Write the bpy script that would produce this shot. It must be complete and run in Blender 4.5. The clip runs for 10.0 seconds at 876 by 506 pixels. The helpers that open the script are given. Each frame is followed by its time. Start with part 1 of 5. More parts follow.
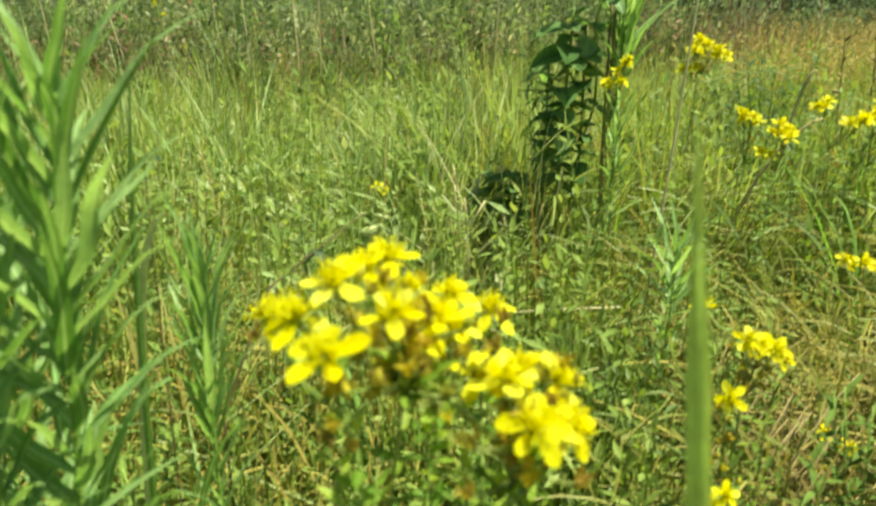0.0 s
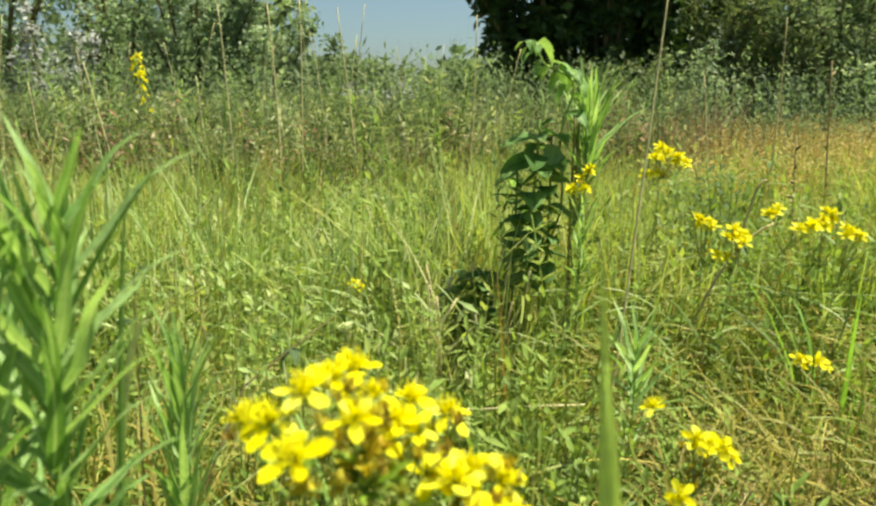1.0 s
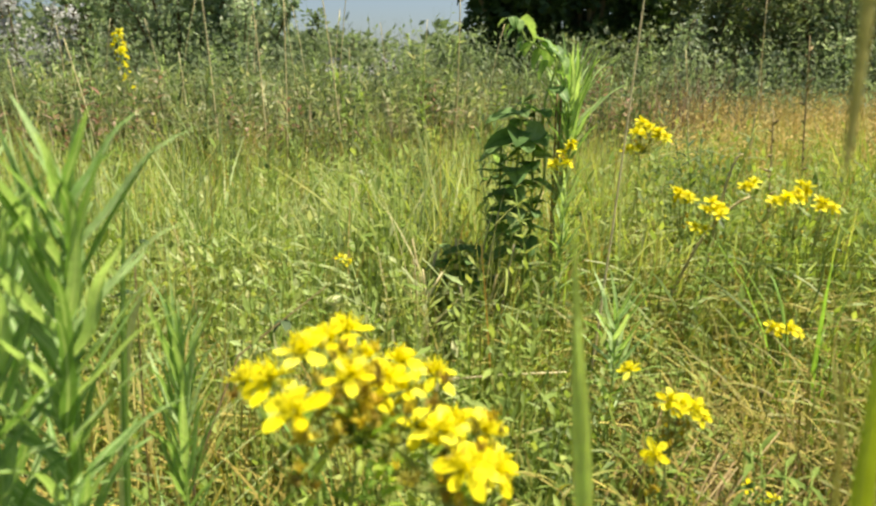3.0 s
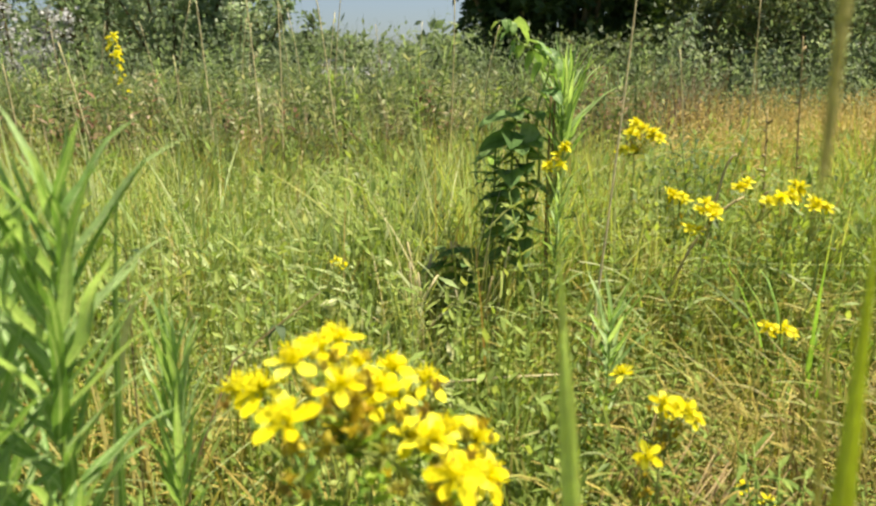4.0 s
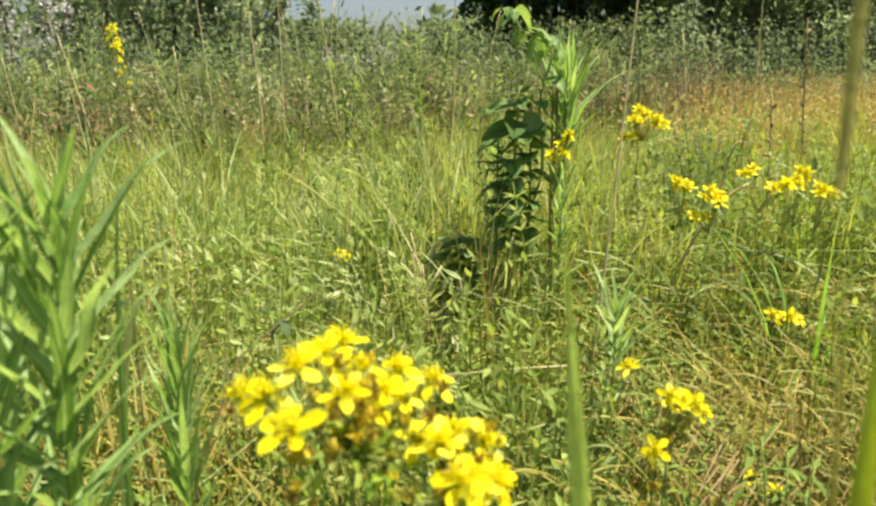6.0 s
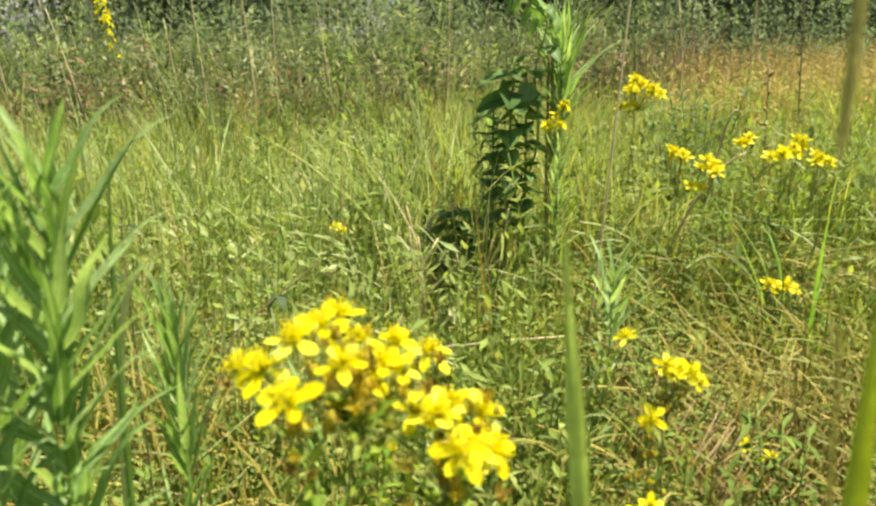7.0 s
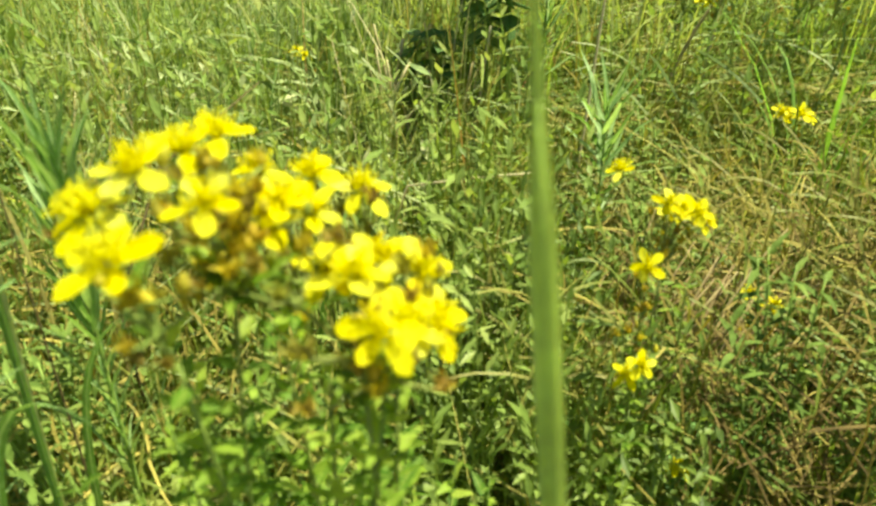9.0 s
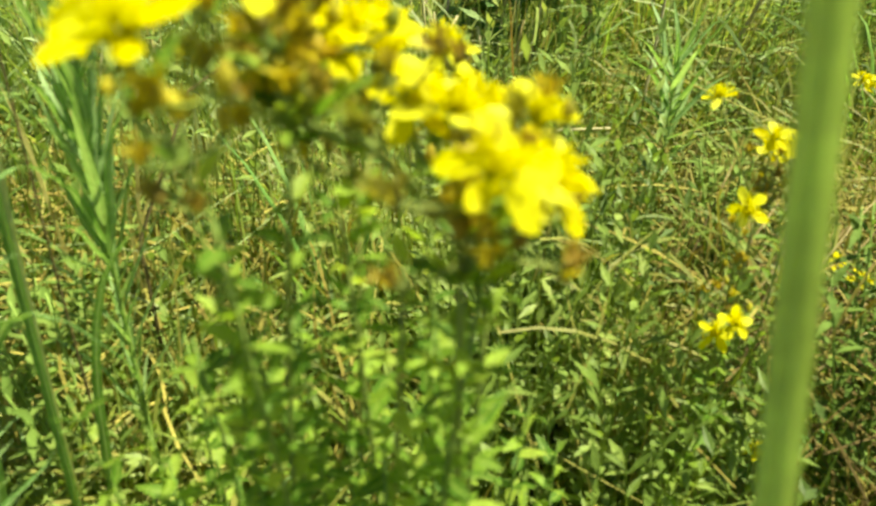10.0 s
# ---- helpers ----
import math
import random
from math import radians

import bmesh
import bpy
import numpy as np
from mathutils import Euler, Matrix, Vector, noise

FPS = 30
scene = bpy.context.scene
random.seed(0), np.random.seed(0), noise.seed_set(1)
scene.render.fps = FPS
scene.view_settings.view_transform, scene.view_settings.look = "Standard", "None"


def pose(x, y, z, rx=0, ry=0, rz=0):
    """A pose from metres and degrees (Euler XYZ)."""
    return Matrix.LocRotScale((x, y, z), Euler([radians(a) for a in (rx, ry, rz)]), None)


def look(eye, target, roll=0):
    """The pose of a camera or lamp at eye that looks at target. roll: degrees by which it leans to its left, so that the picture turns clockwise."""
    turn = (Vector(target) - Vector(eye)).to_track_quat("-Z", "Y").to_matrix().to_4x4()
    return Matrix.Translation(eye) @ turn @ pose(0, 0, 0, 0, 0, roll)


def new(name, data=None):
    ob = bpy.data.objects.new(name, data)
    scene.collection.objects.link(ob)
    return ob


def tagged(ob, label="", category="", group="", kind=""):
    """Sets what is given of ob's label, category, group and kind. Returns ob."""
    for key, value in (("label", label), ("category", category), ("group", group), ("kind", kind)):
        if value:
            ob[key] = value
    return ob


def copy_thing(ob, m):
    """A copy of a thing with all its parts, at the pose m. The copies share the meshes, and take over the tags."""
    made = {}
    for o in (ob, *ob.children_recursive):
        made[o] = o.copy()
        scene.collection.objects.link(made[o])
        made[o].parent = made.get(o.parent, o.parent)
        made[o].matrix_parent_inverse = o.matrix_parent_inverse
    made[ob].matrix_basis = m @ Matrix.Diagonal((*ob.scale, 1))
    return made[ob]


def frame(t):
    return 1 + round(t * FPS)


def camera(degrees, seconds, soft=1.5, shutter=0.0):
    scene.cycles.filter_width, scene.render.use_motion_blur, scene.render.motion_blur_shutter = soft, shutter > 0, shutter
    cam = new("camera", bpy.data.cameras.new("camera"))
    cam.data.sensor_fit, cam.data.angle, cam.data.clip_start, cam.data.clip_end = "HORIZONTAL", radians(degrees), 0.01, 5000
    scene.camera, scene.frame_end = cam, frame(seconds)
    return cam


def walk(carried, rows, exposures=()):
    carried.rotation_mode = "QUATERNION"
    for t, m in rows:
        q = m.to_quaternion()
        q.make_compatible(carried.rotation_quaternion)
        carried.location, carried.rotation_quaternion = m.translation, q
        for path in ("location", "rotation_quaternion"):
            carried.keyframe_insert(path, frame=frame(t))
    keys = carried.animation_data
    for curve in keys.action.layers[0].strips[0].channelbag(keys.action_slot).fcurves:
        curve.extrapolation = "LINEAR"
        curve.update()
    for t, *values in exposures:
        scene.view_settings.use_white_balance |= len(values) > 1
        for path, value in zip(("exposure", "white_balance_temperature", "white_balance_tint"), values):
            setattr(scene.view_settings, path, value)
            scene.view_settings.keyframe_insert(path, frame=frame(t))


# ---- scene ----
cam = camera(60.7, 10.0, soft=2.4, shutter=0.3)
# a small phone lens: about two and a half millimetres wide, set on the middle of the meadow
cam.data.dof.use_dof, cam.data.dof.focus_distance = True, 1.4
cam.data.dof.aperture_fstop = cam.data.lens / 2.5
PATH = [
    (0, (0.011, 0.03, 0.648), (0.011, 1.929, 0.02), -0.4),
    (0.5, (0.018, 0.008, 0.667), (0.064, 1.957, 0.222), 0.3),
    (1, (0.019, -0.004, 0.668), (0.075, 1.955, 0.272), 0.5),
    (1.5, (0.017, -0.014, 0.665), (0.081, 1.934, 0.215), 0.2),
    (2, (0.015, -0.035, 0.658), (0.058, 1.89, 0.118), 0.2),
    (2.5, (0.018, -0.023, 0.663), (0.094, 1.903, 0.128), -0.2),
    (2.7, (0.017, -0.025, 0.666), (0.104, 1.919, 0.204), 0.3),
    (3.8, (0.0205, -0.028, 0.674), (0.137, 1.916, 0.219), -0.1),
    (4, (0.021, -0.028, 0.674), (0.123, 1.916, 0.217), -0.1),
    (4.5, (0.02, -0.027, 0.673), (0.121, 1.915, 0.207), -0.3),
    (5, (0.021, -0.023, 0.673), (0.136, 1.916, 0.194), -0.2),
    (5.2, (0.021, -0.023, 0.673), (0.1245, 1.916, 0.194), -0.2),
    (6.3, (0.021, -0.022, 0.681), (0.113, 1.908, 0.176), -1.0),
    (6.5, (0.021, -0.022, 0.681), (0.113, 1.908, 0.163), -1.0),
    (7, (0.021, -0.02, 0.678), (0.121, 1.897, 0.116), -1.4),
    (7.5, (0.022, -0.016, 0.68), (0.127, 1.888, 0.074), -1.2),
    (8, (0.032, 0.001, 0.683), (0.155, 1.886, 0.024), -1.6),
    (8.5, (0.045, 0.036, 0.665), (0.117, 1.83, -0.216), -2.7),
    (9, (0.047, 0.07, 0.635), (0.153, 1.824, -0.32), -1.6),
    (9.5, (0.035, 0.09, 0.604), (0.088, 1.804, -0.426), -1.8),
    (10, (0.026, 0.106, 0.575), (0.076, 1.86, -0.384), -0.0),
]
LIGHT = [  # seconds, stops, kelvin, tint
    (0.0, 1.03, 7050, -12), (0.5, 1.10, 7050, -10), (1.5, 1.15, 7000, 1), (4.0, 1.21, 6950, 11), (7.5, 1.19, 7050, 6), (8.5, 1.16, 7100, -6), (9.0, 1.14, 7200, -8), (10.0, 1.13, 7350, -11),
]
walk(cam, [(t, look(eye, target, roll)) for t, eye, target, roll in PATH], LIGHT)


# ---- light ----
SUN_TO = Vector((0.52, 0.08, 1.2)).normalized()
world = bpy.data.worlds.new("world")
scene.world = world
world.use_nodes = True
wn = world.node_tree.nodes
sky = wn.new("ShaderNodeTexSky")
sky.sky_type, sky.sun_disc = "NISHITA", False
sky.sun_elevation = math.asin(SUN_TO.z)
sky.sun_rotation = math.atan2(SUN_TO.x, SUN_TO.y)
sky.air_density, sky.dust_density, sky.ozone_density = 0.9, 1.7, 3.0
wn["Background"].inputs[1].default_value = 0.056
world.node_tree.links.new(sky.outputs[0], wn["Background"].inputs[0])
sun = new("sun", bpy.data.lights.new("sun", "SUN"))
sun.data.energy, sun.data.angle, sun.data.color = 5.0, radians(0.55), (1.0, 0.94, 0.8)
sun.matrix_world = look(SUN_TO * 20, (0, 0, 0))

GROUND = 0.08


# ---- materials ----
def foliage(name, colours, trans=0.4, rough=0.5, by="object", rib=None, spec=0.2, grain=260.0, fleck=None, vary=0.32, glow=(1.5, 1.45, 0.75)):
    """Leaf, stem or petal: colours spread at random from piece to piece, mottling, light shining through."""
    m = bpy.data.materials.new(name)
    m.use_nodes = True
    nt = m.node_tree
    n, l = nt.nodes, nt.links
    n.clear()
    out = n.new("ShaderNodeOutputMaterial")
    pick = n.new("ShaderNodeNewGeometry") if by == "island" else n.new("ShaderNodeObjectInfo")
    rand = pick.outputs["Random Per Island"] if by == "island" else pick.outputs["Random"]
    ramp = n.new("ShaderNodeValToRGB")
    el = ramp.color_ramp.elements
    for i, c in enumerate(colours):
        p = i / max(1, len(colours) - 1)
        e = el[i] if i < 2 else el.new(p)
        e.position, e.color = p, (*c, 1)
    geo = n.new("ShaderNodeNewGeometry")
    if by == "island":
        patch = n.new("ShaderNodeTexNoise")
        patch.inputs["Scale"].default_value, patch.inputs["Detail"].default_value = 4.5, 3
        l.new(geo.outputs["Position"], patch.inputs["Vector"])
        spread = n.new("ShaderNodeMapRange")
        for i, v in enumerate((0.3, 0.7, -0.28, 0.68), 1):
            spread.inputs[i].default_value = v
        l.new(patch.outputs[0], spread.inputs[0])
        both = n.new("ShaderNodeMath")
        both.operation = "MULTIPLY_ADD"
        both.inputs[1].default_value = 0.6
        l.new(rand, both.inputs[0])
        l.new(spread.outputs[0], both.inputs[2])
        rand = both.outputs[0]
    l.new(rand, ramp.inputs[0])
    col = ramp.outputs[0]
    nz = n.new("ShaderNodeTexNoise")
    nz.inputs["Scale"].default_value, nz.inputs["Detail"].default_value = grain, 3
    l.new(geo.outputs["Position"], nz.inputs["Vector"])
    big = n.new("ShaderNodeTexNoise")
    big.inputs["Scale"].default_value, big.inputs["Detail"].default_value = grain * 0.12, 2
    l.new(geo.outputs["Position"], big.inputs["Vector"])
    add = n.new("ShaderNodeMath")
    l.new(nz.outputs[0], add.inputs[0])
    l.new(big.outputs[0], add.inputs[1])
    mr = n.new("ShaderNodeMapRange")
    for i, v in enumerate((0.55, 1.45, 1 - vary, 1 + vary), 1):
        mr.inputs[i].default_value = v
    l.new(add.outputs[0], mr.inputs[0])
    mul = n.new("ShaderNodeMix")
    mul.data_type, mul.blend_type = "RGBA", "MULTIPLY"
    mul.inputs[0].default_value = 1.0
    l.new(col, mul.inputs[6])
    l.new(mr.outputs[0], mul.inputs[7])
    col = mul.outputs[2]
    if fleck:
        fr = n.new("ShaderNodeMapRange")
        fr.inputs[1].default_value, fr.inputs[2].default_value = 0.56, 0.7
        l.new(big.outputs[0], fr.inputs[0])
        fm = n.new("ShaderNodeMix")
        fm.data_type = "RGBA"
        l.new(fr.outputs[0], fm.inputs[0])
        l.new(col, fm.inputs[6])
        fm.inputs[7].default_value = (*fleck, 1)
        col = fm.outputs[2]
    if rib:
        uv = n.new("ShaderNodeUVMap")
        sep = n.new("ShaderNodeSeparateXYZ")
        l.new(uv.outputs[0], sep.inputs[0])
        off = n.new("ShaderNodeMath")
        off.operation = "SUBTRACT"
        off.inputs[1].default_value = 0.5
        l.new(sep.outputs[0], off.inputs[0])
        ab = n.new("ShaderNodeMath")
        ab.operation = "ABSOLUTE"
        l.new(off.outputs[0], ab.inputs[0])
        rr = n.new("ShaderNodeMapRange")
        for i, v in enumerate((0.03, 0.11, 0.75, 0.0), 1):
            rr.inputs[i].default_value = v
        l.new(ab.outputs[0], rr.inputs[0])
        rm = n.new("ShaderNodeMix")
        rm.data_type = "RGBA"
        l.new(rr.outputs[0], rm.inputs[0])
        l.new(col, rm.inputs[6])
        rm.inputs[7].default_value = (*rib, 1)
        col = rm.outputs[2]
    bs = n.new("ShaderNodeBsdfPrincipled")
    bs.inputs["Roughness"].default_value = rough
    bs.inputs["Specular IOR Level"].default_value = spec
    l.new(col, bs.inputs["Base Color"])
    bump = n.new("ShaderNodeBump")
    bump.inputs["Strength"].default_value, bump.inputs["Distance"].default_value = 0.35, 0.002
    l.new(nz.outputs[0], bump.inputs["Height"])
    l.new(bump.outputs[0], bs.inputs["Normal"])
    if trans:
        tr = n.new("ShaderNodeBsdfTranslucent")
        tint = n.new("ShaderNodeMix")
        tint.data_type, tint.blend_type = "RGBA", "MULTIPLY"
        tint.inputs[0].default_value = 1.0
        tint.inputs[7].default_value = (*glow, 1)
        l.new(col, tint.inputs[6])
        l.new(tint.outputs[2], tr.inputs[0])
        mx = n.new("ShaderNodeMixShader")
        mx.inputs[0].default_value = trans
        l.new(bs.outputs[0], mx.inputs[1])
        l.new(tr.outputs[0], mx.inputs[2])
        l.new(mx.outputs[0], out.inputs[0])
    else:
        l.new(bs.outputs[0], out.inputs[0])
    return m


GRASS = foliage("grass_blades", [(0.12, 0.19, 0.03), (0.21, 0.3, 0.06), (0.33, 0.41, 0.105), (0.42, 0.47, 0.145), (0.5, 0.49, 0.19)], trans=0.47, by="island")
MIDGRASS = foliage("grey_green_grass", [(0.12, 0.18, 0.05), (0.22, 0.29, 0.1), (0.35, 0.41, 0.18), (0.46, 0.48, 0.26)], trans=0.47, by="island", glow=(1.3, 1.3, 0.85))
REDDISH = foliage("reddish_grass", [(0.34, 0.2, 0.08), (0.4, 0.27, 0.12), (0.3, 0.26, 0.09)], by="island")
PALEBLADE = foliage("pale_grass_leaves", [(0.22, 0.31, 0.11), (0.33, 0.42, 0.17), (0.44, 0.5, 0.24), (0.52, 0.52, 0.29)], trans=0.4, by="island", rough=0.6, glow=(1.25, 1.25, 0.8))
GRASS_FAR = foliage("far_grass", [(0.08, 0.115, 0.04), (0.16, 0.205, 0.08), (0.3, 0.33, 0.15), (0.5, 0.48, 0.29)], trans=0.45, by="island", grain=60, spec=0.15, rough=0.7)
STRAW = foliage("dry_straw", [(0.25, 0.19, 0.045), (0.35, 0.3, 0.075), (0.44, 0.4, 0.12), (0.22, 0.18, 0.035)], trans=0.2, rough=0.6, by="island")
DULLSTRAW = foliage("weathered_straw", [(0.16, 0.115, 0.028), (0.26, 0.205, 0.05), (0.39, 0.33, 0.085), (0.12, 0.1, 0.024)], trans=0.15, rough=0.75, by="island")
BROWNTANGLE = foliage("brown_tangle", [(0.1, 0.07, 0.022), (0.19, 0.14, 0.045), (0.31, 0.25, 0.08), (0.43, 0.37, 0.12)], trans=0.15, rough=0.75, by="island")
HERB = foliage("herb_leaves", [(0.1, 0.16, 0.03), (0.17, 0.25, 0.055), (0.26, 0.34, 0.085), (0.34, 0.39, 0.115)], trans=0.4, by="island", spec=0.15, rough=0.7, glow=(1.3, 1.25, 0.75))
MIDWEED = foliage("tall_weed_leaves", [(0.05, 0.085, 0.038), (0.095, 0.14, 0.06), (0.18, 0.23, 0.11), (0.4, 0.42, 0.28)], trans=0.42, by="island", grain=60, spec=0.1, rough=0.8, glow=(1.2, 1.28, 0.9))
REDWEED = foliage("withered_red_weeds", [(0.13, 0.075, 0.05), (0.22, 0.13, 0.085), (0.33, 0.22, 0.15), (0.46, 0.38, 0.28)], trans=0.3, by="island", grain=60, spec=0.1, rough=0.8, glow=(1.2, 1.1, 0.9))
CREEP = foliage("small_dark_herb_leaves", [(0.08, 0.13, 0.025), (0.14, 0.2, 0.04), (0.22, 0.3, 0.065), (0.36, 0.42, 0.12)], trans=0.42, by="island", spec=0.3, rough=0.5)
RUSSET = foliage("russet_panicles", [(0.36, 0.34, 0.12), (0.5, 0.36, 0.14), (0.58, 0.44, 0.18), (0.58, 0.5, 0.2)], trans=0.45, by="island", rough=0.7)
SHRUB = foliage("shrub_leaves", [(0.075, 0.11, 0.055), (0.13, 0.175, 0.085), (0.19, 0.24, 0.13), (0.3, 0.34, 0.22)], trans=0.47, by="island", grain=40, spec=0.15, rough=0.7, glow=(1.22, 1.3, 0.9))
# lighter copy of the shrub leaves; on the left shrubs it paints haze
PALESHRUB = foliage("pale_shrub_leaves", [(0.1, 0.15, 0.075), (0.2, 0.27, 0.145), (0.33, 0.4, 0.26), (0.46, 0.5, 0.38)], trans=0.47, by="island", grain=40, spec=0.15, rough=0.7, glow=(1.2, 1.28, 0.9))
# silvery grey leaf colour standing in for bright sky between the bushes
SKYPATCH = foliage("sky_patch_leaves", [(0.3, 0.32, 0.3), (0.42, 0.43, 0.42), (0.5, 0.5, 0.52)], trans=0.3, by="island", grain=40, rough=0.7, glow=(1.1, 1.1, 1.0))
DEADSTEM = foliage("dead_stems", [(0.12, 0.085, 0.055), (0.2, 0.13, 0.09), (0.3, 0.2, 0.14), (0.46, 0.39, 0.28)], trans=0.2, by="island", grain=60, spec=0.1, rough=0.8)
WEED = foliage("tall_weed_leaves", [(0.055, 0.085, 0.035), (0.1, 0.14, 0.055), (0.2, 0.235, 0.105), (0.42, 0.42, 0.27)], trans=0.42, by="island", grain=60, spec=0.1, rough=0.8, glow=(1.35, 1.35, 0.85))
DIMSHRUB = foliage("dim_shrub_leaves", [(0.05, 0.075, 0.03), (0.08, 0.115, 0.045), (0.13, 0.17, 0.075), (0.24, 0.28, 0.17)], trans=0.3, by="island", grain=40, spec=0.15, rough=0.7)
# leaf colour darkened to hold the deep shade beneath the trees
SHRUB_SHADE = foliage("shaded_tree_leaves", [(0.022, 0.048, 0.012), (0.042, 0.08, 0.02), (0.066, 0.115, 0.03)], trans=0.15, by="island", grain=40)
BARK = foliage("bark", [(0.1, 0.075, 0.031), (0.16, 0.13, 0.056)], trans=0, rough=0.85, grain=90)
GOLDLEAF = foliage("lance_leaves", [(0.13, 0.24, 0.06), (0.22, 0.35, 0.11), (0.36, 0.49, 0.21)], rib=(0.48, 0.58, 0.3), trans=0.42, spec=0.25, glow=(1.4, 1.42, 0.75))
GOLDSTEM = foliage("green_stems", [(0.2, 0.3, 0.062), (0.26, 0.36, 0.081)], trans=0.1)
NEARGREEN = foliage("reed_green", [(0.42, 0.54, 0.17), (0.46, 0.57, 0.2)], trans=0.55, rib=(0.5, 0.6, 0.25))
LIMEBLADE = foliage("yellow_green_blade", [(0.38, 0.46, 0.03), (0.4, 0.48, 0.05)], trans=0.5, rib=(0.46, 0.52, 0.1))
WORTLEAF = foliage("small_oval_leaves", [(0.07, 0.15, 0.018), (0.13, 0.24, 0.03), (0.27, 0.39, 0.05), (0.4, 0.49, 0.09)], trans=0.5, rib=(0.36, 0.44, 0.1))
CLOVER = foliage("clover_leaves", [(0.08, 0.2, 0.05), (0.14, 0.28, 0.07), (0.2, 0.36, 0.1)], trans=0.35, rib=(0.3, 0.42, 0.18))
OLIVE = foliage("olive_stems", [(0.09, 0.13, 0.018), (0.16, 0.2, 0.035), (0.22, 0.2, 0.05), (0.29, 0.3, 0.075)], trans=0.25, by="island")
WORTLEAF_I = foliage("small_oval_leaves_far", [(0.09, 0.18, 0.019), (0.2, 0.3, 0.037), (0.3, 0.36, 0.062)], trans=0.45, by="island")
WORTSTEM = foliage("reddish_stems", [(0.23, 0.31, 0.07), (0.27, 0.29, 0.08)], trans=0.1)
# yellow petals; the last, palest tone paints sunlit highlights into some of them
PETAL = foliage("yellow_petals", [(0.87, 0.73, 0.01), (0.87, 0.78, 0.012), (0.89, 0.83, 0.03), (0.92, 0.89, 0.13)], trans=0.45, rough=0.6, grain=500, vary=0.13, glow=(1.0, 0.98, 0.7))
STAMEN = foliage("yellow_stamens", [(0.9, 0.84, 0.03), (0.92, 0.88, 0.06)], trans=0.7, vary=0.04, glow=(1.02, 1.02, 0.9))
BUD = foliage("buds", [(0.5, 0.46, 0.04), (0.5, 0.36, 0.04), (0.35, 0.4, 0.06)], trans=0.3)
WITHER = foliage("withered_petals", [(0.4, 0.29, 0.03), (0.52, 0.44, 0.04), (0.3, 0.21, 0.05), (0.28, 0.29, 0.05)], trans=0.4)
DARKLEAF = foliage("dark_broad_leaves", [(0.075, 0.15, 0.045), (0.13, 0.23, 0.075), (0.2, 0.32, 0.12), (0.3, 0.42, 0.18)], trans=0.52, rib=(0.08, 0.15, 0.04), spec=0.08, rough=0.8)
VINELEAF = foliage("vine_leaves", [(0.1, 0.2, 0.05), (0.16, 0.28, 0.08), (0.26, 0.38, 0.14)], trans=0.35, rib=(0.3, 0.42, 0.16), spec=0.2)
FRESH = foliage("fresh_green_blades", [(0.2, 0.36, 0.07), (0.3, 0.46, 0.1)], trans=0.5, rib=(0.4, 0.55, 0.16), glow=(1.3, 1.5, 0.6))
LIMELEAF = foliage("pale_broad_leaves", [(0.14, 0.28, 0.06), (0.24, 0.38, 0.1)], trans=0.42, rib=(0.38, 0.5, 0.18), spec=0.2)
TAN = foliage("dry_stalks", [(0.46, 0.4, 0.22), (0.6, 0.54, 0.34)], trans=0.25, rough=0.7)
PALEDRY = foliage("pale_dry_blade", [(0.44, 0.47, 0.26), (0.5, 0.52, 0.3)], trans=0.3, rough=0.6)
DRYLEAF = foliage("half_dry_leaf", [(0.36, 0.32, 0.11), (0.36, 0.32, 0.11)], trans=0.35, rough=0.7)
BROWNSTEM = foliage("brown_dead_stems", [(0.2, 0.145, 0.06), (0.28, 0.21, 0.1), (0.37, 0.3, 0.15)], trans=0.0, rough=0.8)
TWIGLEAF = foliage("dark_twig_leaves", [(0.03, 0.055, 0.02), (0.06, 0.1, 0.035)], trans=0.2, rough=0.6)
TWIG = foliage("dark_twig", [(0.1, 0.08, 0.031), (0.14, 0.1, 0.043)], trans=0.0, rough=0.8)
SOIL = foliage("soil_with_thatch", [(0.09, 0.085, 0.032), (0.09, 0.085, 0.032)], trans=0, rough=0.95, grain=70, fleck=(0.06, 0.1, 0.022))


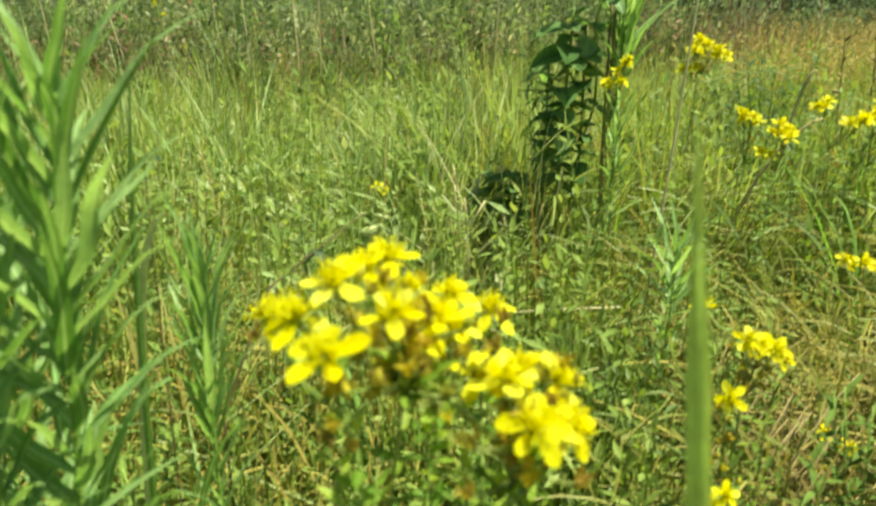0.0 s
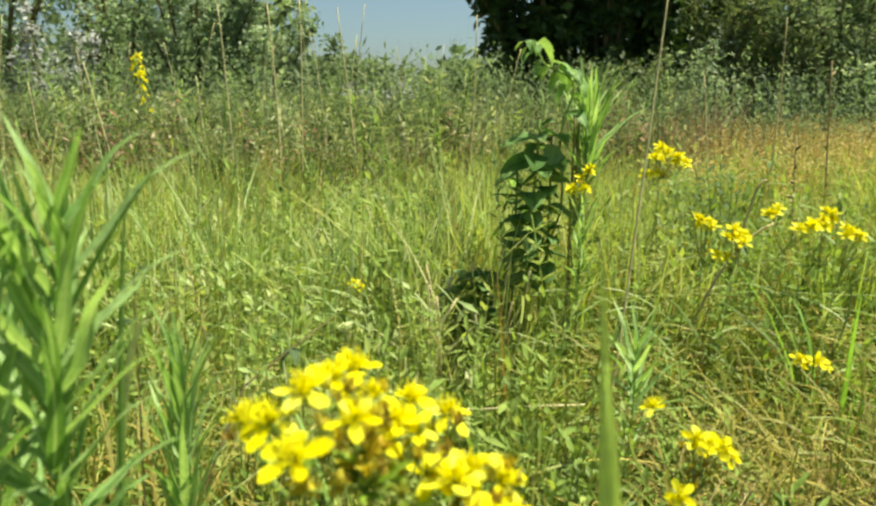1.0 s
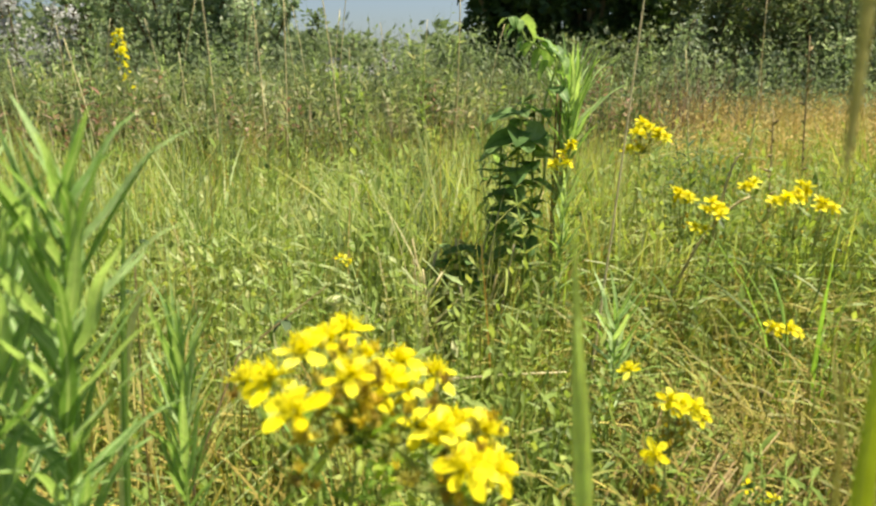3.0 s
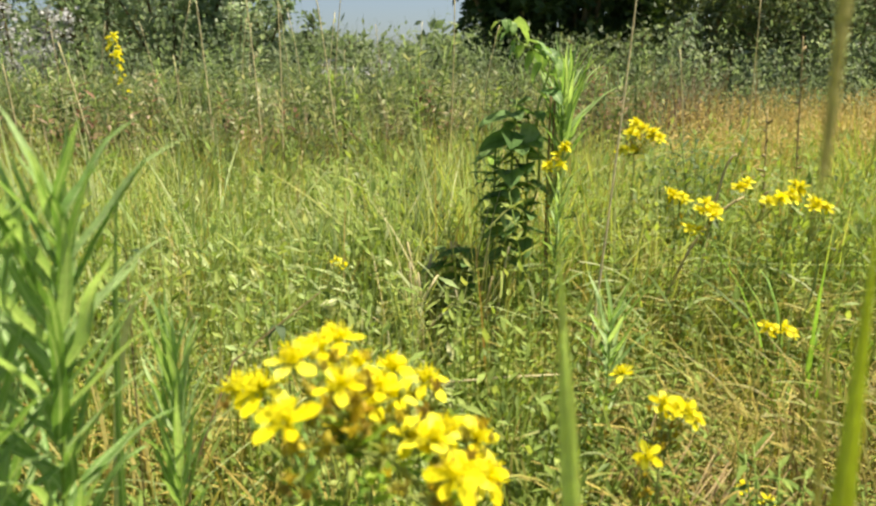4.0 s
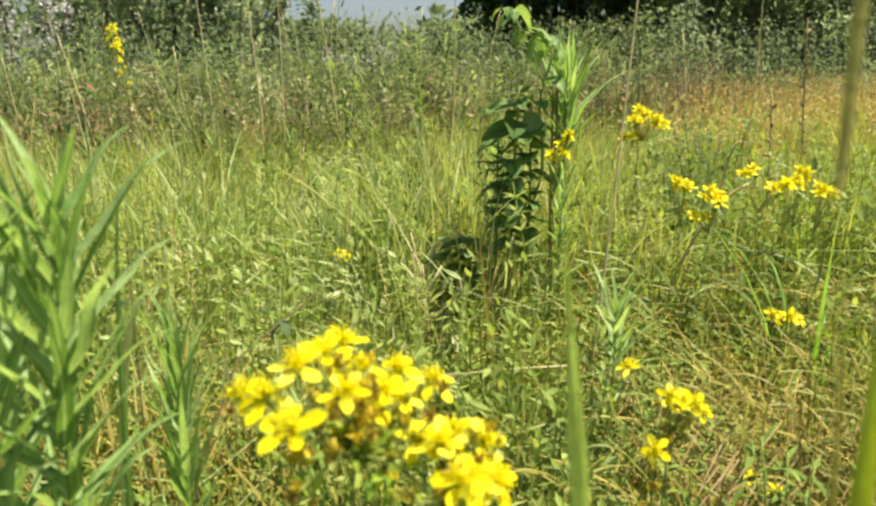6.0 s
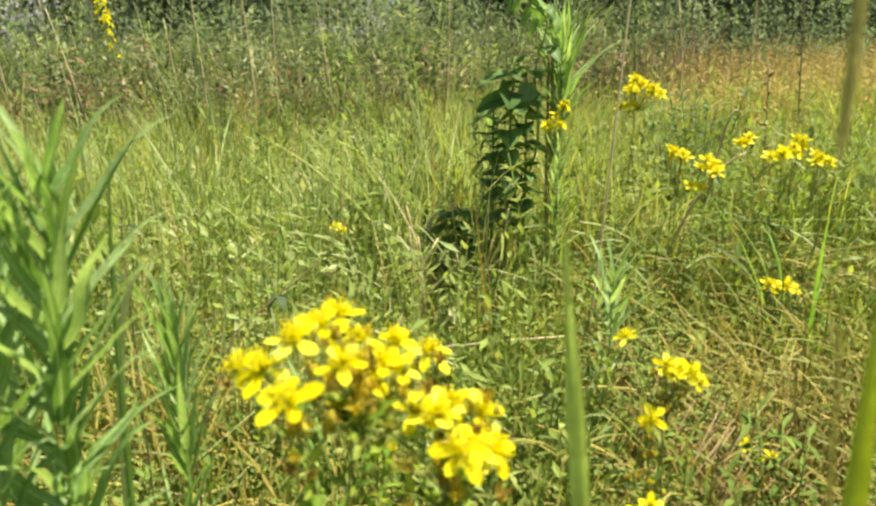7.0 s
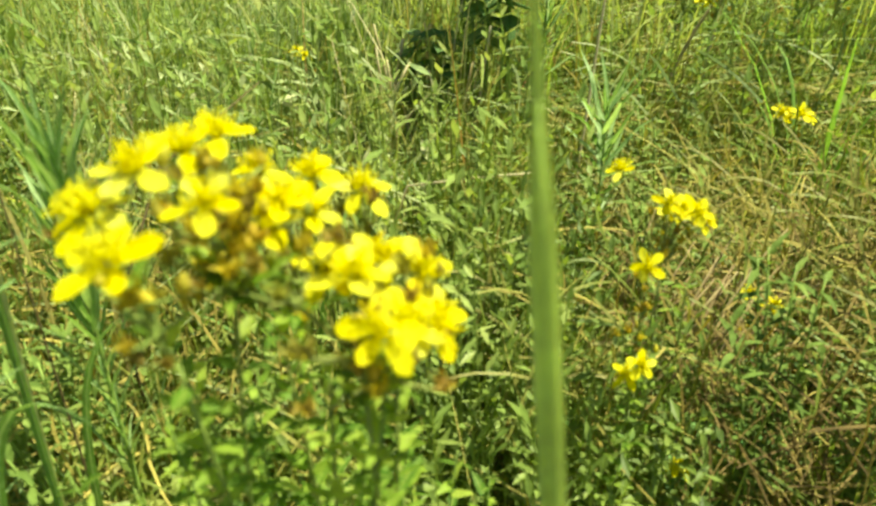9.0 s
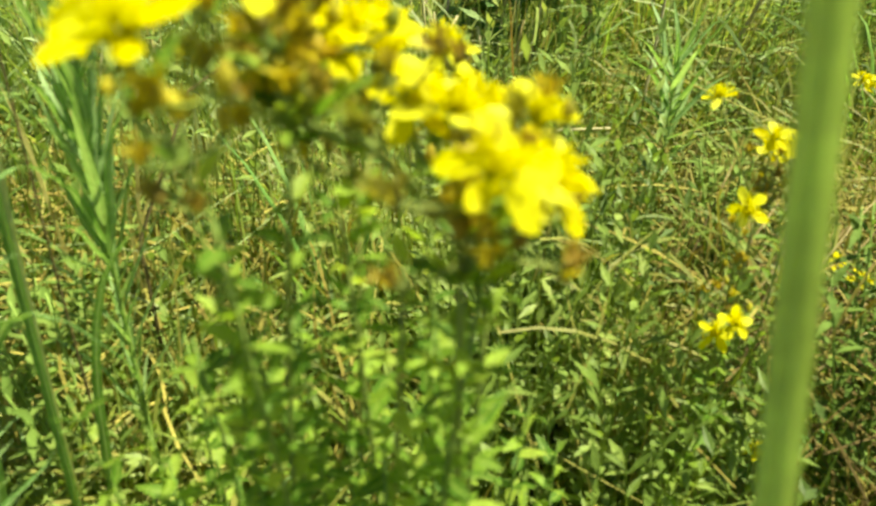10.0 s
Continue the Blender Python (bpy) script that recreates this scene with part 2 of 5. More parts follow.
# ---- mesh helpers ----
class Shape:
    """Vertices, faces and one pair of texture coordinates a vertex."""

    def __init__(self):
        self.v, self.f, self.uv = [], [], []

    def ribbon(self, pts, widths, sides, fold=0.25, across=2):
        """A blade along pts; folded along its middle when across is 2."""
        base = len(self.v)
        k = across + 1
        n = len(pts)
        for i, (p, w, s) in enumerate(zip(pts, widths, sides)):
            d = (pts[min(i + 1, n - 1)] - pts[max(i - 1, 0)]).normalized()
            up = s.cross(d)
            for j in range(k):
                a = j / across - 0.5
                q = p + s * (a * w)
                if across == 2 and j != 1:
                    q = q + up * (fold * w * 0.5)
                self.v.append(q)
                self.uv.append((j / across, i / (n - 1)))
        for i in range(n - 1):
            for j in range(across):
                a = base + i * k + j
                self.f.append((a, a + 1, a + 1 + k, a + k))

    def tube(self, pts, radii, n=6):
        base = len(self.v)
        m = len(pts)
        for i, (p, r) in enumerate(zip(pts, radii)):
            d = (pts[min(i + 1, m - 1)] - pts[max(i - 1, 0)]).normalized()
            a = d.orthogonal().normalized() if i == 0 else (a - d * a.dot(d)).normalized()
            b = d.cross(a)
            for j in range(n):
                t = 2 * math.pi * j / n
                self.v.append(p + (a * math.cos(t) + b * math.sin(t)) * r)
                self.uv.append((j / n, i / (m - 1)))
        for i in range(m - 1):
            for j in range(n):
                a0, a1 = base + i * n + j, base + i * n + (j + 1) % n
                self.f.append((a0, a1, a1 + n, a0 + n))
        self.f.append(tuple(base + j for j in reversed(range(n))))
        self.f.append(tuple(base + (m - 1) * n + j for j in range(n)))

    def add(self, other, m):
        base = len(self.v)
        self.v += [m @ p for p in other.v]
        self.uv += other.uv
        self.f += [tuple(base + i for i in f) for f in other.f]

    def mesh(self, name, mat):
        me = bpy.data.meshes.new(name)
        me.from_pydata([tuple(p) for p in self.v], [], self.f)
        uv = me.uv_layers.new(name="UVMap")
        ids = np.empty(len(me.loops), dtype=np.int32)
        me.loops.foreach_get("vertex_index", ids)
        uv.data.foreach_set("uv", np.array(self.uv, dtype=np.float32)[ids].ravel())
        me.polygons.foreach_set("use_smooth", [True] * len(me.polygons))
        me.materials.append(mat)
        me.update()
        return me


def part(name, shape, mat, parent=None, label="", m=None):
    """One mesh object, from a Shape or a ready mesh, under its thing."""
    me = shape if isinstance(shape, bpy.types.Mesh) else shape.mesh(name, mat)
    ob = new(name, me)
    if parent is not None:
        ob.parent = parent
    if m is not None:
        ob.matrix_basis = m
    return tagged(ob, label) if label else ob


def V(*a):
    return Vector(a)


def bezier(a, b, c, n):
    return [a * (1 - t) ** 2 + b * (2 * t * (1 - t)) + c * t * t for t in (i / (n - 1) for i in range(n))]


def arc(p, q, sag, n=6):
    """A curve from p to q whose middle is pushed by sag."""
    return bezier(p, (p + q) / 2 + sag, q, n)


def along(d, up=V(0, 0, 1), roll=0.0):
    """A turn that lays the y axis along d with the z axis as near up as can be."""
    y = d.normalized()
    x = y.cross(up)
    x = x.normalized() if x.length > 1e-4 else V(1, 0, 0)
    z = x.cross(y)
    return Matrix((x, y, z)).transposed().to_4x4() @ Matrix.Rotation(roll, 4, "Y")


def place(p, d, up=V(0, 0, 1), s=1.0, roll=0.0):
    return Matrix.Translation(p) @ along(d, up, roll) @ Matrix.Scale(s, 4)


def leaf_shape(length, width, droop=0.2, fold=0.3, segs=6, blunt=0.6, wave=0.0, seed=0, full=0.8):
    """A leaf along y from the origin, its upper face to z."""
    r = random.Random(seed)
    s = Shape()
    pts, ws = [], []
    for i in range(segs + 1):
        t = i / segs
        pts.append(V(wave * length * math.sin(t * 5 + seed) * 0.3, length * t * (1 - 0.12 * abs(droop) * t), -droop * length * t * t + wave * length * 0.2 * math.sin(t * 9 + seed)))
        ws.append(max(0.05, math.sin(math.pi * min(1, t ** blunt * 0.97 + 0.03)) ** full) * width if i < segs else width * 0.02)
    s.ribbon(pts, ws, [V(1, 0, 0.15 * r.uniform(-1, 1)).normalized()] * (segs + 1), fold)
    return s


def petal_shape(length, width, cup, seed):
    """A petal along y: narrow at the base, rounded and slightly lopsided at the end."""
    r = random.Random(seed)
    s = Shape()
    n, k = 6, 4
    skew = r.uniform(-0.18, 0.18)
    for i in range(n + 1):
        t = i / n
        w = width * (0.4 + 0.6 * math.sin(min(1.0, t * 1.25) * math.pi * 0.6) ** 1.2) * (1 if t < 0.6 else math.sqrt(max(0.02, 1 - ((t - 0.6) / 0.405) ** 2.6)))
        for j in range(k + 1):
            a = j / k - 0.5
            s.v.append(V(a * w + skew * width * t * t, length * t, cup * length * (t * t * 0.6 - 0.2 * t) + 0.5 * abs(a) * w * 0.35 + r.uniform(-1, 1) * 0.00012))
            s.uv.append((j / k, t))
    for i in range(n):
        for j in range(k):
            a = i * (k + 1) + j
            s.f.append((a, a + 1, a + k + 2, a + k + 1))
    return s


def stamen_shape(seed, count=60, high=0.0088):
    r = random.Random(seed)
    s = Shape()
    for i in range(count):
        a, o = r.uniform(0, 6.283), r.uniform(0.15, 0.95)
        h = high * r.uniform(0.7, 1.1)
        tip = V(math.cos(a) * o * h, math.sin(a) * o * h, h * (1 - 0.3 * o))
        pts = arc(V(math.cos(a) * 0.0008, math.sin(a) * 0.0008, 0.0005), tip, V(0, 0, 0.001), 3)
        s.tube(pts, [0.00024] * 3, 3)
        s.tube([tip - V(0, 0, 0.0005), tip + V(0, 0, 0.0001), tip + V(0, 0, 0.0006)], [0.00035, 0.0006, 0.0003], 4)
    return s


def drop_shape(length, radius, n=7):
    """A closed drop along y: bud, seed or capsule."""
    s = Shape()
    rows = [(0, 0.3), (0.2, 0.85), (0.42, 1.0), (0.68, 0.8), (0.88, 0.42), (1, 0.08)]
    s.tube([V(0, length * t, 0) for t, _ in rows], [radius * w for _, w in rows], n)
    return s


PETALS = [petal_shape(0.0112 + 0.0009 * (i % 3), 0.0058 + 0.0007 * (i % 2), (0.15, -0.2, 0.0, -0.35)[i % 4], i).mesh("petal", PETAL) for i in range(6)]
STAMENS = [stamen_shape(i).mesh("stamen_brush", STAMEN) for i in range(3)]
CALYX = Shape()
for i in range(5):
    a = i * 1.2566
    CALYX.add(leaf_shape(0.005, 0.0018, 0.1, 0.2, 3), along(V(math.cos(a), math.sin(a), 0.5)))
CALYX.tube([V(0, 0, -0.006), V(0, 0, -0.002), V(0, 0, 0.0012)], [0.0006, 0.0009, 0.0016], 6)
CALYX = CALYX.mesh("flower", GOLDSTEM)
BUDS = [drop_shape(0.0052 + 0.0008 * i, 0.0015 + 0.0002 * i).mesh("bud", BUD) for i in range(3)]
WITHERED = []
for k in range(3):
    s = Shape()
    for i in range(5):
        a = i * 1.2566 + k
        s.add(leaf_shape(0.0095, 0.003, -0.35 + 0.2 * ((i + k) % 3), 0.9, 5, 0.7, 0.5, i + k), along(V(math.cos(a) * 0.55, math.sin(a) * 0.55, 0.8)))
    s.add(drop_shape(0.006, 0.002), along(V(0, 0, 1)))
    WITHERED.append(s.mesh("withered_flower", WITHER))
OVALS = [leaf_shape(0.017 + 0.002 * i, 0.0072 + 0.0006 * (i % 2), (0.25, -0.15, 0.4, 0.05)[i], 0.25, 5, 0.7, 0.1, i).mesh("leaf", WORTLEAF) for i in range(4)]
LANCES = [leaf_shape(0.07, 0.0055, (0.08, 0.25, -0.1, 0.16)[i], 0.4, 8, 0.62, (0.0, 0.08, 0.05, 0.14)[i], i).mesh("leaf", GOLDLEAF) for i in range(4)]


def flower(parent, p, facing, size=1.0, seed=0, open_by=0.0):
    """One open five-petalled bloom: a calyx with its petals and a brush of stamens."""
    r = random.Random(seed)
    n = facing.normalized()
    x = n.orthogonal().normalized()
    m = Matrix.Translation(p) @ Matrix((x, n.cross(x), n)).transposed().to_4x4() @ Matrix.Rotation(r.uniform(0, 6.28), 4, "Z") @ Matrix.Scale(size, 4)
    f = part("flower", CALYX, None, parent, m=m)
    for i in range(5):
        turn = Matrix.Rotation(i * 1.2566 + r.uniform(-0.16, 0.16), 4, "Z") @ Matrix.Translation((0, 0.0012, 0.001))
        lift = Matrix.Rotation(0.1 + open_by + r.uniform(-0.3, 0.28), 4, "X") @ Matrix.Rotation(r.uniform(-0.25, 0.25), 4, "Y")
        part("petal", PETALS[r.randrange(6)], None, f, m=turn @ lift @ Matrix.Diagonal((r.uniform(0.85, 1.15), r.uniform(0.85, 1.1), 1, 1)))
    part("stamen_brush", STAMENS[r.randrange(3)], None, f)
    return f


def thing(name, at_, label, category, group=""):
    ob = new(name)
    ob.location = at_
    ob.empty_display_size = 0.02
    return tagged(ob, label, category, group)


# ---- ground ----
def build_ground():
    s = Shape()
    xs = [-400, -60, -15, -6] + [-4 + 0.16 * i for i in range(51)] + [6, 15, 60, 400]
    ys = [-60, -8, -2] + [-0.8 + 0.14 * i for i in range(52)] + [8, 14, 30, 80, 250, 800]
    for y in ys:
        for x in xs:
            near = max(0.0, 1 - max(abs(x), abs(y)) / 8)
            s.v.append(V(x, y, GROUND + near * 0.035 * noise.noise(V(x * 1.7, y * 1.7, 3)) + near * 0.012 * noise.noise(V(x * 7, y * 7, 1))))
            s.uv.append((x, y))
    w = len(xs)
    for j in range(len(ys) - 1):
        for i in range(w - 1):
            a = j * w + i
            s.f.append((a, a + 1, a + 1 + w, a + w))
    tagged(part("ground", s, SOIL), "brown soil matted with old straw under the meadow", "ground", kind="structure")


build_ground()


# ---- meadow grass ----
def blades(name, mat, count, spot, height, width, lean, segs, label, seed, lift=0.0):
    """Very many grass blades in one mesh. spot(r) gives x, y; height(x, y, r) the length."""
    r = random.Random(seed)
    vs, fs = [], []
    for _ in range(count):
        x, y = spot(r)
        h = height(x, y, r)
        if h <= 0:
            continue
        w = width * r.uniform(0.5, 1.35)
        a = 9 * noise.noise(V(x * 2.2, y * 2.2, 7)) + r.gauss(0, 1.1)
        tilt = lean * r.uniform(0.05, 1.0) ** 1.6 * 1.5
        bx, by = math.cos(a), math.sin(a)
        c = a + 1.57 + r.uniform(-0.9, 0.9)
        sx, sy = math.cos(c), math.sin(c)
        base = len(vs)
        for i in range(segs + 1):
            t = i / segs
            out = tilt * h * t * t + 0.08 * h * t
            z = GROUND + lift + h * t * (1 - 0.35 * tilt * t)
            ww = w * (1 - t ** 2.2) * 0.5 + 0.0002
            px, py = x + bx * out, y + by * out
            vs.append((px - sx * ww, py - sy * ww, z))
            vs.append((px + sx * ww, py + sy * ww, z + ww * 0.4))
        for i in range(segs):
            k = base + 2 * i
            fs.append((k, k + 1, k + 3, k + 2))
    me = bpy.data.meshes.new(name)
    me.from_pydata(vs, [], fs)
    me.polygons.foreach_set("use_smooth", [True] * len(me.polygons))
    me.materials.append(mat)
    return tagged(new(name, me), label, "grass", kind="stuff")


def wedge(y0, y1, power=1.0, slope=0.82, margin=0.35):
    def spot(r):
        y = y0 + (y1 - y0) * r.random() ** power
        return (r.uniform(-1, 1) + r.gauss(0, 0.1)) * (slope * y + margin) + 0.04 * y, y
    return spot


def tufted(spot, f=7.0, k=2, keep=0.2, z=5.0):
    """Thins a spread out into tufts and gaps."""
    def pick(r):
        while True:
            x, y = spot(r)
            if r.random() < keep + (1 - keep) * max(0, patchy(x, y, f, k) * 2.2 - 0.6):
                return x, y
    return pick


def left_of(spot, limit):
    """Keeps a spread to one side of a line through the origin."""
    def pick(r):
        while True:
            x, y = spot(r)
            if x < limit * y:
                return x, y
    return pick


def before_weeds(spot):
    """Keeps the far grass this side of the tall weeds, but for the open side by the russet grass."""
    def pick(r):
        while True:
            x, y = spot(r)
            if x > 0.3 * y or y < 2.8 + 1.1 * r.random() ** 2 or r.random() < 0.2:
                return x, y
    return pick


def patchy(x, y, f=1.6, k=5):
    return 0.5 + 0.5 * noise.noise(V(x * f, y * f, k))


def clear(x, y):
    """Room round the flowering plant and along the camera's way."""
    return y < 0.36 or (abs(x - 0.03) < 0.14 and y < 0.42)


def tall(x, y, r):
    if clear(x, y):
        return 0
    h = 0.14 + 0.19 * min(1, max(0, (y - 0.4) / 0.8)) + 0.1 * patchy(x, y) + 0.07 * patchy(x, y, 4.5, 3)
    if x > 0.12 + 0.1 * y and y < 1.1:
        h *= 0.62
    h *= 0.66 + 0.64 * patchy(x, y, 2.7, 41)
    return h * r.uniform(0.6, 1.12)


def low(x, y, r):
    return 0.05 + 0.1 * r.random()


blades("meadow_grass", GRASS, 28000, tufted(wedge(0.38, 2.7, 0.62)), tall, 0.004, 0.85, 5, "dense light green meadow grass mixed with straw blades", 11)
blades("dry_grass", STRAW, 21000, tufted(wedge(0.38, 3.0, 0.62), 4.0, 12), lambda x, y, r: tall(x, y, r) * r.uniform(0.7, 1.2), 0.003, 1.1, 5, "bleached dry grass stems among the green meadow", 12)
blades("reddish_grass", REDDISH, 4200, tufted(wedge(0.7, 3.6, 0.62), 2.2, 31, 0.05), lambda x, y, r: tall(x, y, r) * r.uniform(0.9, 1.25), 0.0026, 0.7, 5, "reddish brown flowering grass stems in the meadow", 16)
blades("meadow_grass", MIDGRASS, 17000, tufted(wedge(1.1, 3.0, 0.7), 6, 17), tall, 0.0065, 1.3, 5, "bending broad grass leaves in the middle of the meadow", 17)
blades("meadow_grass", PALEBLADE, 6500, left_of(tufted(wedge(1.2, 3.3, 0.75), 3.5, 18, 0.08), 0.2), lambda x, y, r: tall(x, y, r) * r.uniform(0.95, 1.3), 0.008, 1.5, 6, "pale grey-green grass leaves curling over the meadow", 18)
blades("meadow_grass", GRASS, 2000, tufted(lambda r: (r.uniform(0.35, 1.5), r.uniform(1.3, 2.4)), 4.0, 19, 0.05), lambda x, y, r: tall(x, y, r) * r.uniform(0.8, 1.15), 0.006, 0.9, 5, "upright green grass leaves before the russet grass", 19)
blades("meadow_grass", PALEBLADE, 6000, left_of(tufted(wedge(0.72, 1.7, 0.8), 6.0, 61, 0.1), 0.08), lambda x, y, r: tall(x, y, r) * r.uniform(0.9, 1.15), 0.0062, 1.5, 6, "pale khaki-green grass leaves curling over the meadow", 62)
blades("short_turf", GRASS, 30000, wedge(0.2, 2.6, 0.7), low, 0.003, 1.0, 3, "short green grass close to the soil", 13)
blades("meadow_grass", PALEBLADE, 3800, left_of(tufted(wedge(2.0, 3.4, 0.8), 3.0, 53, 0.06), 0.34), lambda x, y, r: (0.3 + 0.12 * patchy(x, y, 2.2, 42)) * r.uniform(0.8, 1.25), 0.012, 1.3, 6, "pale grass leaves bending over the far meadow", 54)
blades("distant_grass", GRASS_FAR, 34000, tufted(before_weeds(wedge(2.4, 7.0, 0.7, 0.85)), 3.4, 52, 0.14), lambda x, y, r: (0.2 + 0.16 * patchy(x, y, 0.9) + 0.17 * patchy(x, y, 2.2, 42) + 0.012 * (y - 2.4)) * r.uniform(0.6, 1.15), 0.011, 0.8, 4, "hazy green meadow grass in front of the shrubs", 14)

def outer(r):
    while True:
        x, y = r.uniform(-8, 8), r.uniform(-5, 9)
        if (abs(x) > 0.78 * y + 0.3 or y < 0) and x * x + y * y > 0.2:
            return x, y


blades("surrounding_grass", GRASS, 80000, tufted(outer, 3.0, 2, 0.35), lambda x, y, r: (0.22 + 0.2 * patchy(x, y, 0.9)) * r.uniform(0.6, 1.15), 0.011, 0.8, 3, "meadow grass reaching out on all sides", 15)


def thatch(name, count, spot, zr, length, width, mat, label, seed, rise=0.28):
    """Fallen straw, lying criss-cross."""
    r = random.Random(seed)
    vs, fs = [], []
    for _ in range(count):
        x, y = spot(r)
        if y < 0.3 and abs(x) < 0.1:
            continue
        a, e = r.uniform(0, 6.283), abs(r.gauss(0, rise))
        l = length * r.uniform(0.4, 1.3)
        z = GROUND + r.uniform(*zr)
        d = V(math.cos(a) * math.cos(e), math.sin(a) * math.cos(e), math.sin(e))
        c = d.cross(V(0, 0, 1)).normalized()
        bow = r.uniform(-0.45, 0.45)
        base = len(vs)
        for i in range(5):
            t = i / 4 - 0.5
            p = V(x, y, z) + d * (l * t) + c * (bow * l * (t * t - 0.25)) + V(0, 0, 0.4 * l * (0.25 - t * t))
            w = width * (0.6 + 0.4 * (1 - abs(2 * t))) * 0.5
            vs.append(tuple(p - c * w))
            vs.append(tuple(p + c * w + V(0, 0, w)))
        for i in range(4):
            k = base + 2 * i
            fs.append((k, k + 1, k + 3, k + 2))
    me = bpy.data.meshes.new(name)
    me.from_pydata(vs, [], fs)
    me.materials.append(mat)
    return tagged(new(name, me), label, "straw", kind="stuff")


thatch("fallen_straw", 12000, wedge(0.3, 1.8, 0.75), (0.0, 0.08), 0.1, 0.0022, DULLSTRAW, "tangled fallen straw lying over the soil", 21)

def side(x0, x1, y0, y1):
    return lambda r: (r.uniform(x0, x1) * 1.0, r.uniform(y0, y1))


thatch("tangled_straw", 3000, tufted(side(0.12, 1.0, 0.46, 1.5), 5), (0.04, 0.26), 0.1, 0.0017, DULLSTRAW, "tangled dry stems leaning over one another", 22, 0.8)
thatch("tangled_grass", 7000, tufted(side(0.1, 1.0, 0.46, 1.6), 5, 9), (0.04, 0.28), 0.085, 0.0022, OLIVE, "tangled green stems leaning over one another", 23, 0.9)
thatch("tangled_straw", 2600, tufted(side(0.24, 0.8, 0.44, 0.9), 5, 71, 0.2), (0.02, 0.2), 0.11, 0.0018, BROWNTANGLE, "dark brown dead stems tangled over the ground", 27, 0.6)
thatch("tangled_grass", 2400, side(-0.5, 0.0, 0.4, 0.8), (0.02, 0.18), 0.11, 0.003, OLIVE, "tangled green stems leaning over one another", 26, 0.9)
thatch("tangled_straw", 2600, side(-0.8, 0.0, 0.46, 1.0), (0.02, 0.22), 0.12, 0.0022, DULLSTRAW, "tangled dry stems leaning over one another", 24, 0.8)
thatch("tangled_grass", 9000, tufted(wedge(0.9, 2.8, 0.7), 5, 9), (0.1, 0.32), 0.1, 0.0034, MIDGRASS, "bent and curling grass leaves among the meadow", 25, 0.9)


def herbs(name, count, spot, zr, mat, leaf, label, seed, per=10):
    """Thin herb stems set with small leaves, all in one mesh."""
    r = random.Random(seed)
    vs, fs = [], []
    for _ in range(count):
        x, y = spot(r)
        if clear(x, y):
            continue
        h = r.uniform(*zr)
        if x > 0.12 + 0.1 * y and y < 1.1:
            h *= 0.7
        a, tl = r.uniform(0, 6.283), r.uniform(0, 0.35)
        top = V(math.cos(a) * tl * h, math.sin(a) * tl * h, h)
        for k in range(per):
            t = 0.35 + 0.65 * k / per
            p = V(x, y, GROUND) + top * t
            b = r.uniform(0, 6.283)
            d = V(math.cos(b), math.sin(b), r.uniform(-0.2, 1.6)).normalized()
            c = d.cross(V(0, 0, 1)).normalized()
            l, w = leaf * r.uniform(0.6, 1.3), leaf * 0.16
            n = len(vs)
            vs += [tuple(p), tuple(p + d * l * 0.45 - c * w), tuple(p + d * l), tuple(p + d * l * 0.45 + c * w + V(0, 0, w * 0.5))]
            fs.append((n, n + 1, n + 2, n + 3))
        n = len(vs)
        p, q = V(x, y, GROUND), V(x, y, GROUND) + top
        vs += [tuple(p), tuple(p + V(0.0014, 0, 0)), tuple(q + V(0.0006, 0, 0)), tuple(q)]
        fs.append((n, n + 1, n + 2, n + 3))
    me = bpy.data.meshes.new(name)
    me.from_pydata(vs, [], fs)
    me.materials.append(mat)
    return tagged(new(name, me), label, "herbs", kind="stuff")


herbs("meadow_herbs", 6000, wedge(0.42, 2.8, 0.62), (0.2, 0.43), HERB, 0.02, "small leafy herbs growing among the meadow grass", 31)
herbs("meadow_herbs", 1500, tufted(wedge(0.9, 3.3, 0.7), 4, 21), (0.28, 0.46), HERB, 0.034, "pale leafy herbs crowding the meadow", 34)

herbs("meadow_herbs", 1000, left_of(tufted(wedge(0.85, 2.4, 0.8), 5, 63, 0.1), 0.12), (0.24, 0.37), PALEBLADE, 0.03, "pale grey-green herbs crowding the meadow", 64)
herbs("meadow_herbs", 650, tufted(side(-0.34, 0.0, 0.37, 0.7), 6, 69, 0.25), (0.1, 0.22), CREEP, 0.017, "low dark green herbs with small leaves under the flowers", 70, 14)
herbs("meadow_herbs", 650, tufted(side(0.04, 0.26, 0.42, 0.95), 6, 65, 0.15), (0.14, 0.33), CREEP, 0.017, "low dark green herbs with small leaves under the flowers", 66, 14)
herbs("meadow_herbs", 260, tufted(side(0.3, 1.1, 0.9, 1.7), 4, 67, 0.1), (0.3, 0.44), CREEP, 0.026, "upright dark green herbs between yellow flowers", 68, 14)
herbs("surrounding_herbs", 6000, tufted(outer, 3.0, 5, 0.3), (0.22, 0.42), HERB, 0.034, "leafy herbs in the meadow on all sides", 35)


